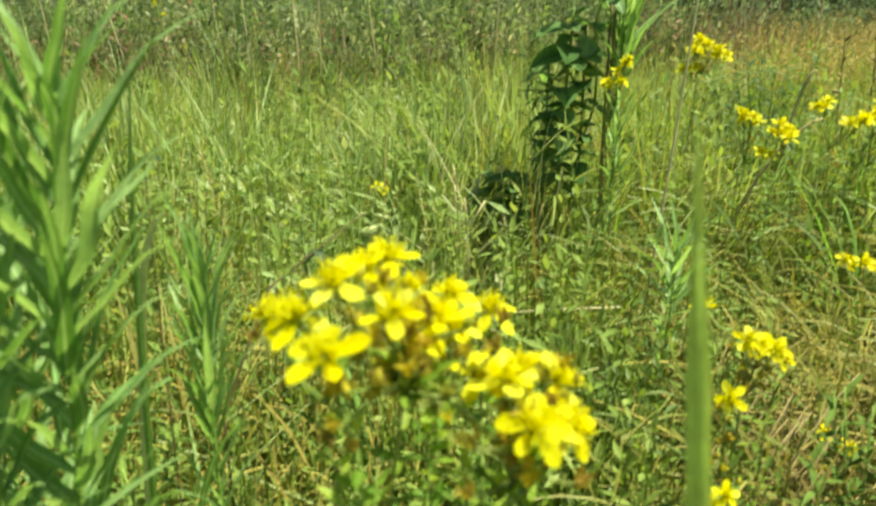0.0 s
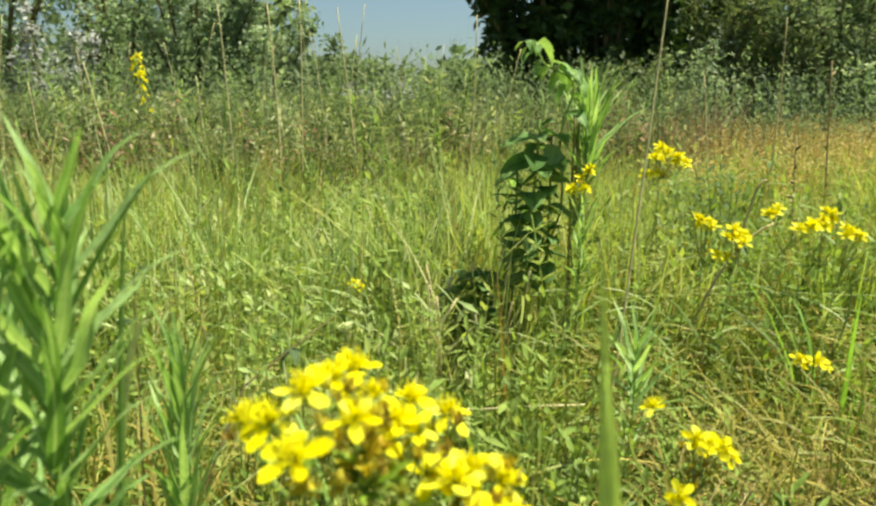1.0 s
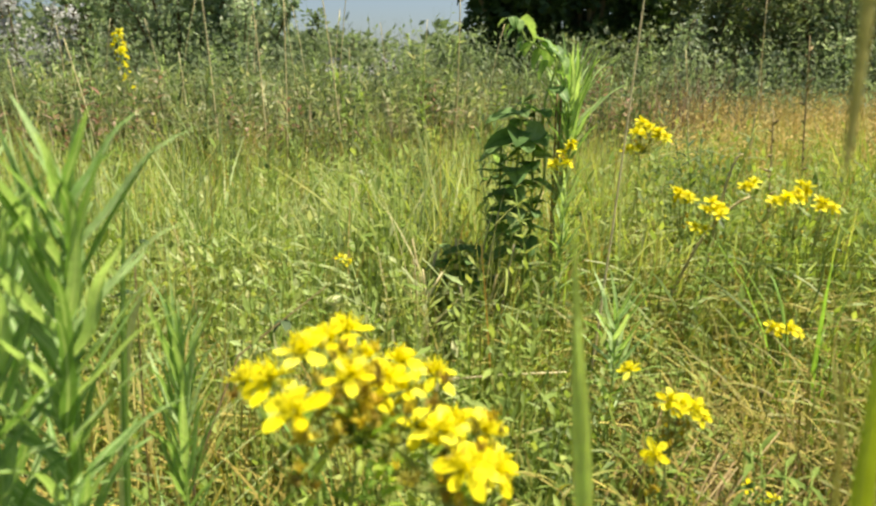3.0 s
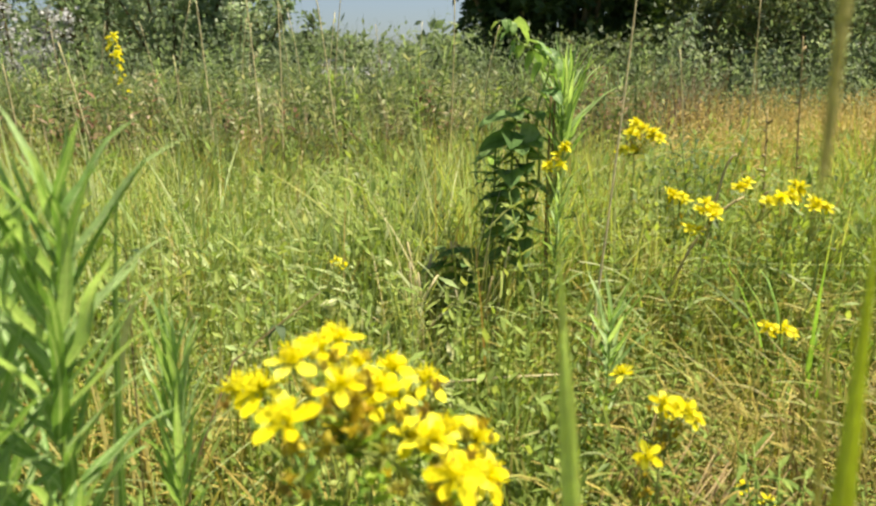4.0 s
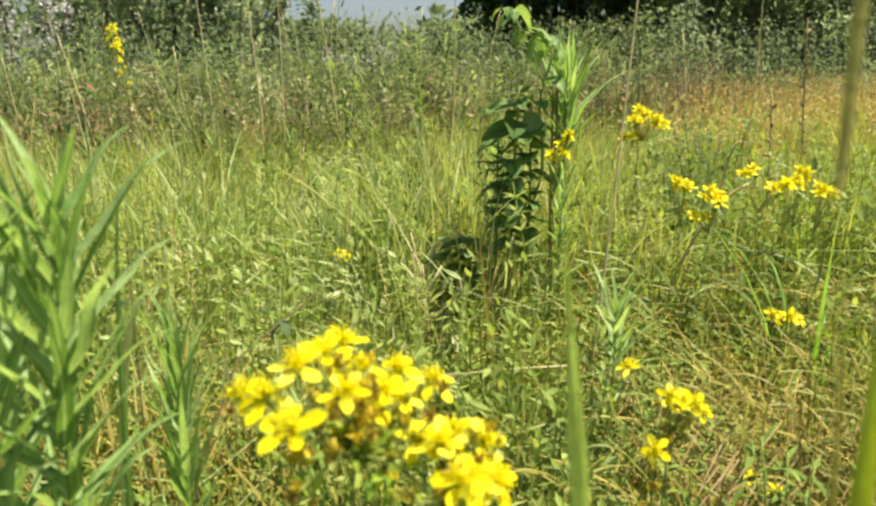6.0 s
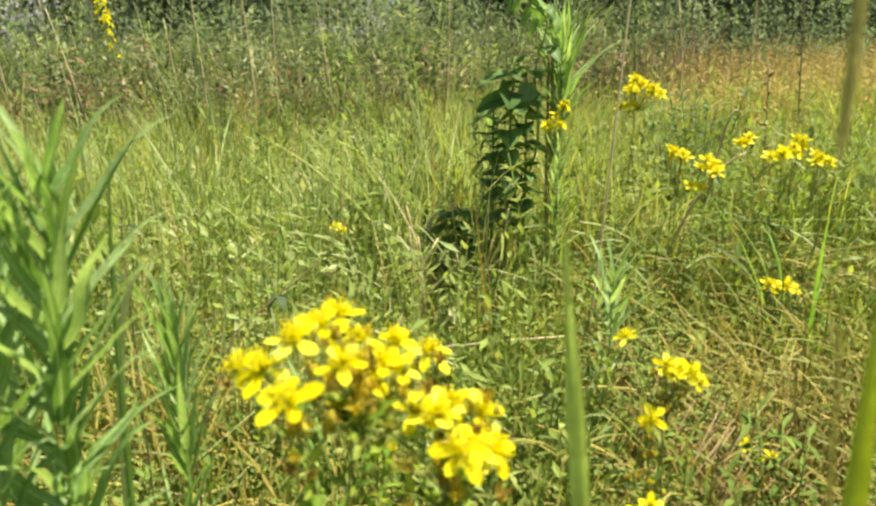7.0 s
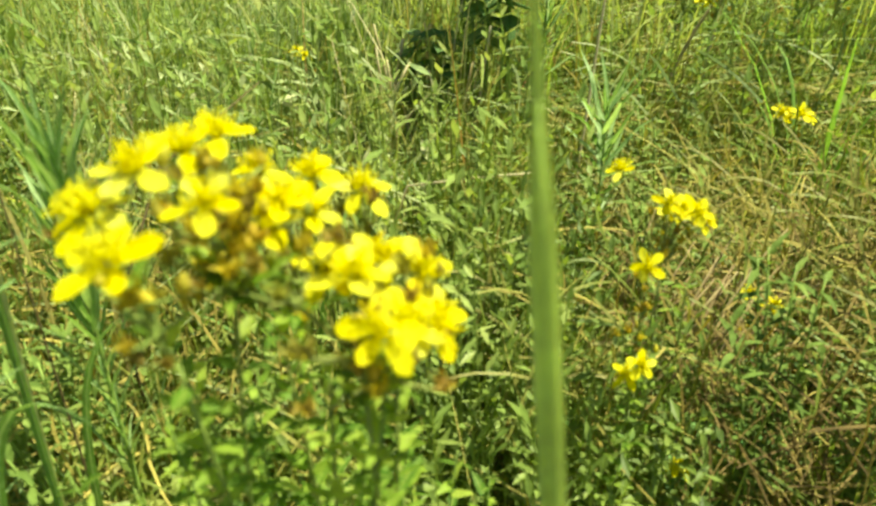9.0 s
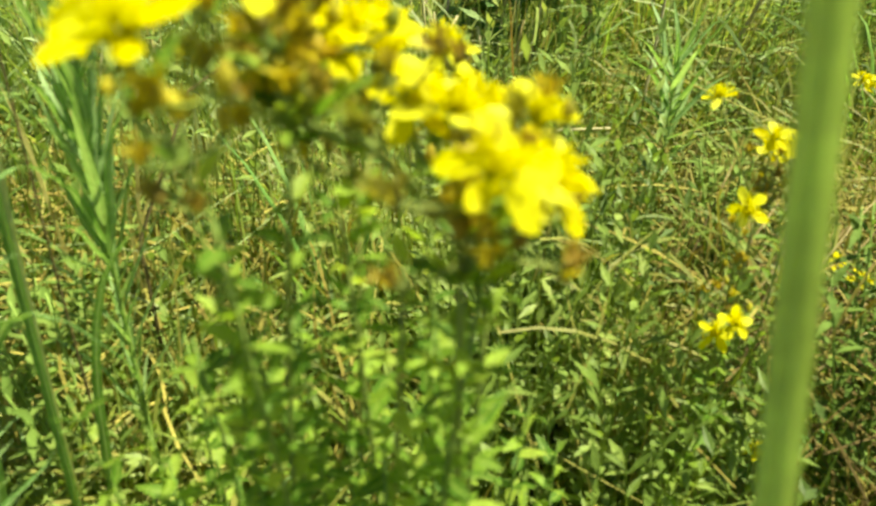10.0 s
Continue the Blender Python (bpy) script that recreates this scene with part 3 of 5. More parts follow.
# ---- shrubs and trees behind the meadow ----
def shrub(name, at_, height, spread, leaves, leaf, mat, label, seed, bare=0.15, stems=9):
    """A shrub or tree: stems that fork, and leaves in clumps about the twigs."""
    r = random.Random(seed)
    root = thing(name, at_, label, name.replace("_", " "), "shrubs behind the meadow")
    wood, crown, tips = Shape(), Shape(), []
    for i in range(stems):
        a = r.uniform(0, 6.283)
        o = spread * r.uniform(0.15, 1.0) ** 0.7
        top = V(math.cos(a) * o, math.sin(a) * o * 0.7, height * r.uniform(0.65, 1.0) * (1 - 0.25 * (o / spread) ** 2))
        pts = arc(V(math.cos(a) * 0.08, math.sin(a) * 0.08, -0.05), top, V(0, 0, 0.12 * height) - V(top.x, top.y, 0) * 0.2, 7)
        wood.tube(pts, [0.022 * height / 2 * (1 - 0.12 * k) for k in range(7)], 5)
        for k in range(1, 7):
            for _ in range(5):
                q = pts[k] + V(r.gauss(0, 0.2), r.gauss(0, 0.2), r.gauss(0.08, 0.16)) * (spread * 0.55)
                q.z = max(q.z, height * bare * r.random())
                wood.tube(arc(pts[k], q, V(0, 0, 0.03), 3), [0.006, 0.004, 0.002], 3)
                tips.append((pts[k], q))
    for _ in range(leaves):
        a, b = tips[r.randrange(len(tips))]
        p = a + (b - a) * r.uniform(0.25, 1.15) + V(r.gauss(0, 1), r.gauss(0, 1), r.gauss(0, 1)) * (0.06 * spread)
        if p.z < 0.02:
            continue
        d = V(r.gauss(0, 1), r.gauss(0, 1), r.gauss(0.1, 0.7)).normalized()
        c = d.cross(V(r.gauss(0, 1), r.gauss(0, 1), r.gauss(0, 1))).normalized()
        l = leaf * r.uniform(0.6, 1.4)
        w = l * 0.24
        n = len(crown.v)
        crown.v += [p, p + d * l * 0.5 - c * w, p + d * l, p + d * l * 0.5 + c * w]
        crown.uv += [(0, 0)] * 4
        crown.f.append((n, n + 1, n + 2, n + 3))
    part("trunk", wood, BARK, root)
    part("crown", crown, mat, root)
    return root


herbs("tall_weeds", 3000, left_of(tufted(wedge(2.2, 4.6, 0.7, 0.7), 1.9, 44, 0.05), 0.2), (0.36, 0.64), WEED, 0.034, "brownish green tall weeds in front of the shrubs", 37, 18)
blades("dead_stems", DEADSTEM, 5200, left_of(tufted(wedge(2.15, 4.8, 0.75, 0.7), 2.4, 14, 0.06), 0.3), lambda x, y, r: (0.36 + 0.26 * patchy(x, y, 1.7, 15) + 0.06 * (y - 2.4)) * r.uniform(0.6, 1.15), 0.005, 0.4, 4, "reddish brown dead weed stems in front of the shrubs", 36)
blades("dead_stems", DEADSTEM, 500, lambda r: ((0.26 + 0.2 * r.random()) * 3.9 + r.gauss(0, 0.1), r.uniform(3.5, 4.6)), lambda x, y, r: r.uniform(0.4, 0.78), 0.006, 0.5, 4, "brown dead weed stems before the dark bushes", 38)
blades("tall_weeds", WEED, 15000, left_of(tufted(wedge(2.7, 6.5, 0.75, 0.75), 2.6, 4, 0.1), 0.34), lambda x, y, r: (0.42 + 0.27 * patchy(x, y, 1.2, 6) + 0.06 * (y - 3.2)) * r.uniform(0.5, 1.15), 0.011, 0.6, 4, "brownish green tall weeds in front of the shrubs", 32)
herbs("tall_weeds", 4200, left_of(tufted(wedge(3.6, 6.6, 0.8, 0.75), 2.0, 8), 0.9), (0.45, 0.95), SHRUB, 0.042, "grey-green thicket at the foot of the shrubs", 33)

# two added shrubs, put where pale sky shows through the thicket
shrub("shrub", (-2.75, 5.9, GROUND), 1.35, 0.36, 2600, 0.045, SKYPATCH, "silvery grey shrub added for pale sky patches between the bushes", 150, 0.0)
shrub("shrub", (-0.3, 5.6, GROUND), 0.78, 0.32, 1800, 0.04, SKYPATCH, "silvery grey shrub added for pale sky patches between the bushes", 151, 0.0)

# shrubs 1 to 4 get the paler leaves, with haze put into the colour
WILLOWISH = "grey-green shrub with small leaves behind the meadow"
for i, (x, y, h, sp, lv) in enumerate(((-4.6, 6.9, 3.0, 1.3, 11000), (-3.5, 6.5, 2.7, 1.0, 9000), (-2.6, 6.9, 2.6, 0.95, 8500), (-1.85, 6.6, 2.1, 0.7, 7500), (-1.3, 6.4, 1.6, 0.5, 7000),
                                       (-0.85, 6.5, 1.2, 0.5, 6000), (-0.35, 6.3, 0.95, 0.5, 5500), (0.1, 6.4, 0.85, 0.5, 5000), (0.5, 6.2, 1.0, 0.5, 5000), (2.4, 6.1, 1.8, 0.8, 9000), (3.4, 5.9, 2.0, 0.9, 9000), (4.4, 6.2, 2.2, 1.0, 8000), (1.75, 6.4, 1.05, 0.45, 3600), (1.55, 5.75, 0.85, 0.4, 3000), (2.15, 5.6, 1.0, 0.42, 3400), (2.75, 5.5, 0.85, 0.4, 3000), (3.3, 5.4, 1.05, 0.45, 3400), (1.95, 5.9, 0.95, 0.4, 3000))):
    shrub("shrub", (x, y, GROUND), h, sp, lv, 0.045 if i < 13 else 0.038, DIMSHRUB if i in (9, 12, 13, 17) else PALESHRUB if i in (1, 2, 3, 4) or i > 12 else SHRUB, WILLOWISH if i < 13 else "low pale green shrub before darker bushes", 100 + i, 0.0)
# broadleaf trees whose shade is painted into their leaves
for i, (x, y, h, sp, lv) in enumerate(((1.35, 8.0, 3.6, 1.0, 17000), (2.7, 8.4, 4.0, 1.5, 16000), (1.95, 8.2, 3.6, 0.8, 12000), (5.2, 8.2, 3.8, 1.6, 12000))):
    shrub("tree", (x, y, GROUND), h, sp, lv, 0.11, SHRUB_SHADE, "broadleaf tree with low branches, its shade put into the leaf colour", 200 + i, 0.0, 12)
for i, (x, y, h, sp, lv) in enumerate(((-12, 26, 3.0, 4.5, 5000), (-4, 30, 1.6, 4.5, 5000), (4, 28, 2.0, 4.5, 5000), (13, 27, 4.4, 5, 5000))):
    shrub("tree", (x, y, GROUND), h, sp, lv, 0.45, SHRUB, "distant grey-green tree beyond the shrubs", 300 + i, 0.0, 14)
for i in range(9):
    a = math.radians(105 + i * 39)
    shrub("tree", (34 * math.cos(a), 34 * math.sin(a), GROUND), 5 + (i * 7) % 4, 5, 2600, 0.6, SHRUB, "distant grey-green tree beyond the meadow", 330 + i, 0.0, 9)


# ---- the flowering plant in front ----
def wort(base, blooms, buds, wilted, label, seed, stems=6, leafed=(0.12, 0.5), pieces=True, size=1.0, fork=0.06):
    """A yellow-flowered herb: woody stems that fork under the flower head, small paired leaves."""
    r = random.Random(seed)
    root = thing("st_johns_wort", base, label, "flowering plant", "yellow-flowered plants")
    b = V(*base)
    heads = [(V(*p) - b, V(*f)) for p, f in blooms]
    if size > 1.05 and not pieces:
        more = [(p + V(r.gauss(0, 0.008), r.gauss(0, 0.008), r.gauss(-0.004, 0.005)), f + V(r.gauss(0, 0.4), r.gauss(0, 0.3), 0)) for p, f in heads for _ in range(2)]
        heads, size = heads + more, size * 0.74
    mid = sum((p for p, _ in heads), V(0, 0, 0)) / len(heads)
    joints, stem_parts = [], []
    for i in range(stems):
        s = Shape()
        a = r.uniform(0, 6.283)
        foot = V(math.cos(a), math.sin(a), 0) * 0.02 * size
        near = heads[(i * len(heads)) // stems][0]
        top = V(near.x * 0.8 + mid.x * 0.2, near.y * 0.8 + mid.y * 0.2, near.z - fork * r.uniform(0.8, 1.3))
        pts = arc(foot, top, V(r.uniform(-1, 1), r.uniform(-1, 1), 0) * 0.03 * size, 10)
        s.tube(pts, [0.0013 * size * (1 - 0.05 * k) for k in range(10)], 6)
        joints.append(top)
        stem_parts.append((s, pts))
    owner = {}
    for i, (p, f) in enumerate(heads):
        j = min(range(stems), key=lambda k: (joints[k] - p).length)
        owner[i] = j
        stem_parts[j][0].tube(arc(joints[j], p - f.normalized() * 0.004, V(0, 0, -0.01 * size), 5), [0.0009, 0.0008, 0.0007, 0.0006, 0.0006], 5)
    extra = []
    for k in range(buds + wilted):
        i = r.randrange(len(heads))
        p, j = heads[i][0], owner[i]
        on = joints[j].lerp(p, r.uniform(-0.1, 0.75))
        q = on + V(r.gauss(0, 0.008), r.gauss(0, 0.008), r.uniform(0.0, 0.014)) * size
        stem_parts[j][0].tube(arc(on, q, V(0, 0, -0.002), 3), [0.0007, 0.0006, 0.0005], 4)
        extra.append((j, q, k < buds))
    low_heads = [i for i, (p, f) in enumerate(heads) if p.x + b.x > 0.03] if pieces else []
    for k in range(16 if low_heads else 0):
        i = low_heads[k % len(low_heads)]
        q = heads[i][0] + V(r.gauss(0.002, 0.006), r.gauss(-0.006, 0.005), r.uniform(-0.024, -0.006))
        j = owner[i]
        stem_parts[j][0].tube(arc(joints[j].lerp(heads[i][0], 0.3), q, V(0, 0, -0.002), 3), [0.0007, 0.0006, 0.0005], 4)
        extra.append((j, q, False))
    stems_made = [part("stem", s, WORTSTEM, root) for s, _ in stem_parts]
    for i, (p, f) in enumerate(heads):
        flower(root, p, f, size * r.uniform(0.92, 1.1), seed * 50 + i, r.uniform(-0.32, 0.08))
    for j, q, is_bud in extra:
        d = V(r.gauss(0, 0.4), r.gauss(0, 0.4), 1)
        if is_bud:
            part("bud", BUDS[r.randrange(3)], None, root, m=place(q, d, V(1, 0, 0), size))
        else:
            n = d.normalized()
            part("withered_flower", WITHERED[r.randrange(3)], None, root, m=Matrix.Translation(q) @ along(n, V(1, 0, 0)) @ Matrix.Rotation(-1.57, 4, "X") @ Matrix.Scale(size * r.uniform(0.55, 1.0), 4))
    for i, (p, f) in enumerate(heads):
        for k in range(5 if pieces else 0):
            on = joints[owner[i]].lerp(p, r.uniform(-0.2, 0.8))
            a = r.uniform(0, 6.28)
            part("bract", OVALS[r.randrange(4)], None, root, m=place(on, V(math.cos(a), math.sin(a), r.uniform(0.2, 1.2)), V(0, 0, 1), r.uniform(0.35, 0.7), r.uniform(-0.5, 0.5)))
    joined = Shape()
    for (s, pts), ob in zip(stem_parts, stems_made):
        n, a = 0, r.uniform(0, 3.14)
        steps = 30 if pieces else 20
        for k in range(steps):
            t = k / steps
            z = leafed[0] + (leafed[1] - leafed[0]) * t
            u = min(0.999, max(0.0, z / pts[-1].z)) * 9
            i0 = int(u)
            p = pts[i0] + (pts[min(9, i0 + 1)] - pts[i0]) * (u - i0)
            a += 1.57 + r.uniform(-0.2, 0.2)
            for side in (0, math.pi):
                d = V(math.cos(a + side), math.sin(a + side), r.uniform(0.05, 0.75))
                sc = size * r.uniform(0.5, 0.85) * (1.15 - 0.35 * t)
                m = place(p + d * 0.001, d, V(0, 0, 1), sc, r.uniform(-0.5, 0.5))
                if pieces:
                    part("leaf", OVALS[r.randrange(4)], None, ob, m=m)
                else:
                    joined.add(leaf_shape(0.021, 0.0075, 0.2, 0.25, 3, 0.7), m)
    if not pieces:
        part("leaves", joined, WORTLEAF_I, root)
    return root


def face(x=0.0, y=-0.5, z=0.8):
    return (x, y, z)


wort((0.01, 0.29, GROUND),
     [((-0.023, 0.235, 0.547), face(-0.07, -0.46, 0.85)), ((-0.024, 0.267, 0.558), face(-0.14, -0.28, 1.08)), ((-0.004, 0.256, 0.552), face(0.07, -0.37, 0.96)),
      ((-0.008, 0.300, 0.556), face(0, -0.25, 1.14)), ((-0.052, 0.290, 0.537), face(-0.42, -0.25, 0.79)), ((0.016, 0.334, 0.527), face(0.07, -0.31, 1.02)),
      ((0.034, 0.335, 0.519), face(0.21, -0.25, 1.02)), ((0.018, 0.302, 0.526), face(0, -0.31, 1.08)), ((0.025, 0.268, 0.523), face(0, -0.43, 0.96)),
      ((0.041, 0.281, 0.518), face(0.28, -0.19, 1.02)), ((0.053, 0.270, 0.519), face(0.35, -0.22, 0.96)), ((0.055, 0.258, 0.508), face(0.49, -0.25, 0.79)),
      ((0.041, 0.238, 0.520), face(0.14, -0.5, 0.67)), ((-0.036, 0.262, 0.548), face(-0.28, -0.31, 1.02)), ((0.004, 0.285, 0.532), face(0.07, -0.37, 0.9)),
      ((-0.015, 0.285, 0.556), face(-0.07, -0.06, 1.25)), ((0.010, 0.292, 0.535), face(0.14, -0.19, 1.14)), ((0.033, 0.262, 0.524), face(0.21, -0.31, 1.02)), ((0.048, 0.252, 0.513), face(0.28, -0.37, 0.79)), ((0.000, 0.318, 0.535), face(0, -0.19, 1.25))],
     40, 104, "tall herb with a crowded head of bright yellow flowers", 3, stems=10, leafed=(0.14, 0.43), fork=0.034)
# lower leafy shoots of the same stand
for i, (x, y, z) in enumerate(((-0.045, 0.30, 0.44), (-0.02, 0.275, 0.41), (0.015, 0.27, 0.42), (0.045, 0.29, 0.42), (0.0, 0.31, 0.40), (-0.07, 0.32, 0.37), (0.03, 0.25, 0.38), (-0.03, 0.25, 0.37), (0.065, 0.31, 0.36), (-0.05, 0.27, 0.33), (-0.01, 0.29, 0.45), (0.03, 0.30, 0.44), (-0.035, 0.32, 0.42), (0.055, 0.27, 0.39), (0.01, 0.24, 0.34), (-0.085, 0.29, 0.34), (0.09, 0.29, 0.33), (-0.06, 0.25, 0.28), (0.05, 0.23, 0.29), (-0.03, 0.285, 0.47), (0.03, 0.285, 0.46), (-0.06, 0.34, 0.4), (-0.02, 0.35, 0.43), (0.025, 0.345, 0.42), (0.07, 0.34, 0.38), (-0.09, 0.35, 0.36), (0.0, 0.38, 0.38), (-0.045, 0.385, 0.36), (0.045, 0.385, 0.36), (0.09, 0.37, 0.33), (-0.075, 0.27, 0.4), (-0.095, 0.31, 0.41), (-0.11, 0.28, 0.36), (-0.085, 0.24, 0.33), (-0.07, 0.36, 0.4), (-0.1, 0.26, 0.3), (-0.12, 0.33, 0.33))):
    r = random.Random(500 + i)
    root = thing("leafy_shoot", (x * 0.8, y + 0.01, GROUND), "flowerless shoot with small bright green paired leaves", "shoot", "leafy shoots")
    s = Shape()
    tip = V(x * 0.2, -0.01, z - GROUND)
    pts = arc(V(0, 0, 0), tip, V(r.uniform(-0.02, 0.02), 0, 0), 10)
    s.tube(pts, [0.0014 - 0.0001 * k for k in range(10)], 5)
    part("stem", s, GOLDSTEM, root)
    a = r.uniform(0, 3)
    for k in range(22):
        u = (0.25 + 0.75 * k / 22) * 9
        p = pts[int(u)] + (pts[min(9, int(u) + 1)] - pts[int(u)]) * (u % 1)
        a += 1.57 + r.uniform(-0.25, 0.25)
        for side in (0, math.pi):
            d = V(math.cos(a + side), math.sin(a + side), r.uniform(0.1, 0.9))
            part("leaf", OVALS[r.randrange(4)], None, root, m=place(p, d, V(0, 0, 1), r.uniform(0.42, 0.78), r.uniform(-0.5, 0.5)))


# ---- lance-leaved stems ----
def lance_plant(base, tip, label, seed, leaves=64, start=0.2, scale=1.0, rise=1.1, slim=1.0, group="lance-leaved stems", crown=0.7, short=0.55):
    """An upright stem set all round with narrow leaves: short ones below, long ones above that close to a tuft."""
    r = random.Random(seed)
    root = thing("goldenrod", base, label, "herb", group)
    t1 = V(*tip) - V(*base)
    pts = arc(V(0, 0, 0), t1, V(r.uniform(-0.012, 0.012), r.uniform(-0.01, 0.01), 0), 12)
    s = Shape()
    s.tube(pts, [0.0026 * scale * (1 - 0.06 * k) for k in range(12)], 7)
    part("stem", s, GOLDSTEM, root)
    a = r.uniform(0, 6)
    for k in range(leaves):
        t = start + (1 - start) * (k + 0.5) / leaves
        u = t * 11
        p = pts[int(u)] + (pts[min(11, int(u) + 1)] - pts[int(u)]) * (u % 1)
        a += 2.4 + r.uniform(-0.3, 0.3)
        up = rise * (0.95 + 3.6 * max(0, t - 0.66)) + r.uniform(-0.25, 0.35)
        d = V(math.cos(a), math.sin(a), up)
        sc = scale * r.uniform(0.8, 1.15) * (0.75 + 0.45 * t if t < 0.94 else 0.85)
        if t < crown and k % 4:
            sc *= short
        part("leaf", LANCES[r.randrange(4)], None, root, m=place(p, d, V(0, 0, 1), sc, r.uniform(-0.4, 0.4)) @ Matrix.Diagonal((slim, 1, slim, 1)))
    return root


lance_plant((-0.172, 0.300, GROUND), (-0.131, 0.312, 0.618), "tall green goldenrod stem thick with narrow leaves", 41, 120, 0.25, 1.0, 1.05, 1.15, crown=0.6, short=0.6)
lance_plant((-0.19, 0.29, GROUND), (-0.160, 0.290, 0.60), "tall green goldenrod stem thick with narrow leaves", 42, 90, 0.25, 1.0, 1.1, 1.15, crown=0.6, short=0.6)
lance_plant((-0.122, 0.43, GROUND), (-0.132, 0.455, 0.495), "shorter green goldenrod stem with narrow leaves", 43, 64, 0.5, 0.95, 2.0, 0.9)
lance_plant((-0.21, 0.36, GROUND), (-0.2, 0.37, 0.6), "tall green goldenrod stem thick with narrow leaves", 44, 70, 0.3, 1.0, 1.1, crown=0.6, short=0.6)
lance_plant((0.262, 1.11, GROUND), (0.272, 1.1, 0.665), "goldenrod stem with a spreading tuft of leaves on top", 45, 58, 0.78, 1.35, 0.9, 0.85, crown=0.86, short=0.75)
lance_plant((0.235, 0.76, GROUND), (0.262, 0.775, 0.41), "pale green goldenrod stem with loose leaves", 46, 46, 0.4, 1.0, 0.9)
lance_plant((0.24, 1.0, GROUND), (0.25, 1.02, 0.53), "pale green goldenrod stem with loose leaves", 47, 50, 0.3, 0.8)


# ---- smaller yellow-flowered plants ----
SMALL = "small herb with a few yellow flowers among dry grass"
UP = face(0, -0.5, 0.8)
wort((0.21, 0.50, GROUND), [((0.216, 0.480, 0.438), face(-0.2, -0.6, 0.7)), ((0.228, 0.488, 0.428), UP), ((0.243, 0.488, 0.420), face(0.3, -0.6, 0.7)), ((0.187, 0.489, 0.457), face(-0.3, 0.1, 0.9)), ((0.222, 0.496, 0.424), face(0.2, -0.2, 0.9)), ((0.235, 0.481, 0.43), face(0.1, -0.7, 0.6))], 9, 16, SMALL, 4, 3, (0.1, 0.3), False, 0.85, 0.05)
wort((0.19, 0.46, GROUND), [((0.197, 0.455, 0.408), face(0, -0.8, 0.5)), ((0.190, 0.428, 0.354), face(0.1, -0.5, 0.7)), ((0.184, 0.432, 0.345), face(-0.4, -0.3, 0.7))], 6, 8, SMALL, 5, 2, (0.1, 0.28), False, 0.85, 0.05)
wort((0.50, 0.90, GROUND), [((0.495, 0.871, 0.357), UP), ((0.517, 0.869, 0.354), UP), ((0.506, 0.875, 0.348), face(0.2, -0.3, 0.8)), ((0.53, 0.875, 0.347), face(0.4, -0.4, 0.7))], 6, 8, SMALL, 6, 2, (0.1, 0.25), False, 1.0)
wort((0.24, 1.05, GROUND), [((0.235, 1.025, 0.552), UP), ((0.246, 1.028, 0.565), face(0.3, -0.4, 0.8)), ((0.255, 1.03, 0.575), face(0.3, -0.4, 0.8))], 8, 8, SMALL, 7, 3, (0.15, 0.42), False, 1.1)
wort((0.48, 1.38, GROUND), [((0.467, 1.371, 0.588), UP), ((0.480, 1.37, 0.580), UP), ((0.493, 1.366, 0.571), UP), ((0.510, 1.362, 0.562), UP), ((0.447, 1.36, 0.540), UP), ((0.458, 1.37, 0.572), UP)], 8, 6, SMALL, 8, 3, (0.15, 0.42), False, 1.5)
wort((0.44, 1.04, GROUND), [((0.418, 1.024, 0.508), UP), ((0.430, 1.026, 0.505), UP), ((0.463, 1.02, 0.496), UP), ((0.439, 1.012, 0.461), UP), ((0.473, 1.02, 0.489), UP)], 8, 8, SMALL, 9, 3, (0.12, 0.36), False, 1.25)
wort((0.57, 1.06, GROUND), [((0.534, 1.043, 0.522), UP), ((0.570, 1.035, 0.496), UP), ((0.585, 1.04, 0.50), UP), ((0.619, 1.067, 0.515), UP), ((0.606, 1.05, 0.505), UP), ((0.636, 1.03, 0.492), UP), ((0.648, 1.035, 0.488), UP)], 9, 8, SMALL, 10, 4, (0.12, 0.36), False, 1.25)
wort((0.37, 0.62, GROUND), [((0.338, 0.585, 0.30), UP), ((0.372, 0.60, 0.275), UP)], 4, 2, SMALL, 11, 2, (0.05, 0.18), False, 0.8)
wort((0.25, 0.48, GROUND), [((0.24, 0.462, 0.232), face(-0.3, -0.1, 0.9)), ((0.248, 0.466, 0.222), face(0.4, 0.1, 0.8))], 2, 2, SMALL, 13, 2, (0.03, 0.12), False, 0.65)
wort((-0.075, 1.13, GROUND), [((-0.08, 1.144, 0.387), UP), ((-0.070, 1.14, 0.380), face(0.4, -0.4, 0.7))], 4, 1, "lone thin stem with a small yellow flower", 12, 1, (0.1, 0.25), False, 0.95, 0.03)


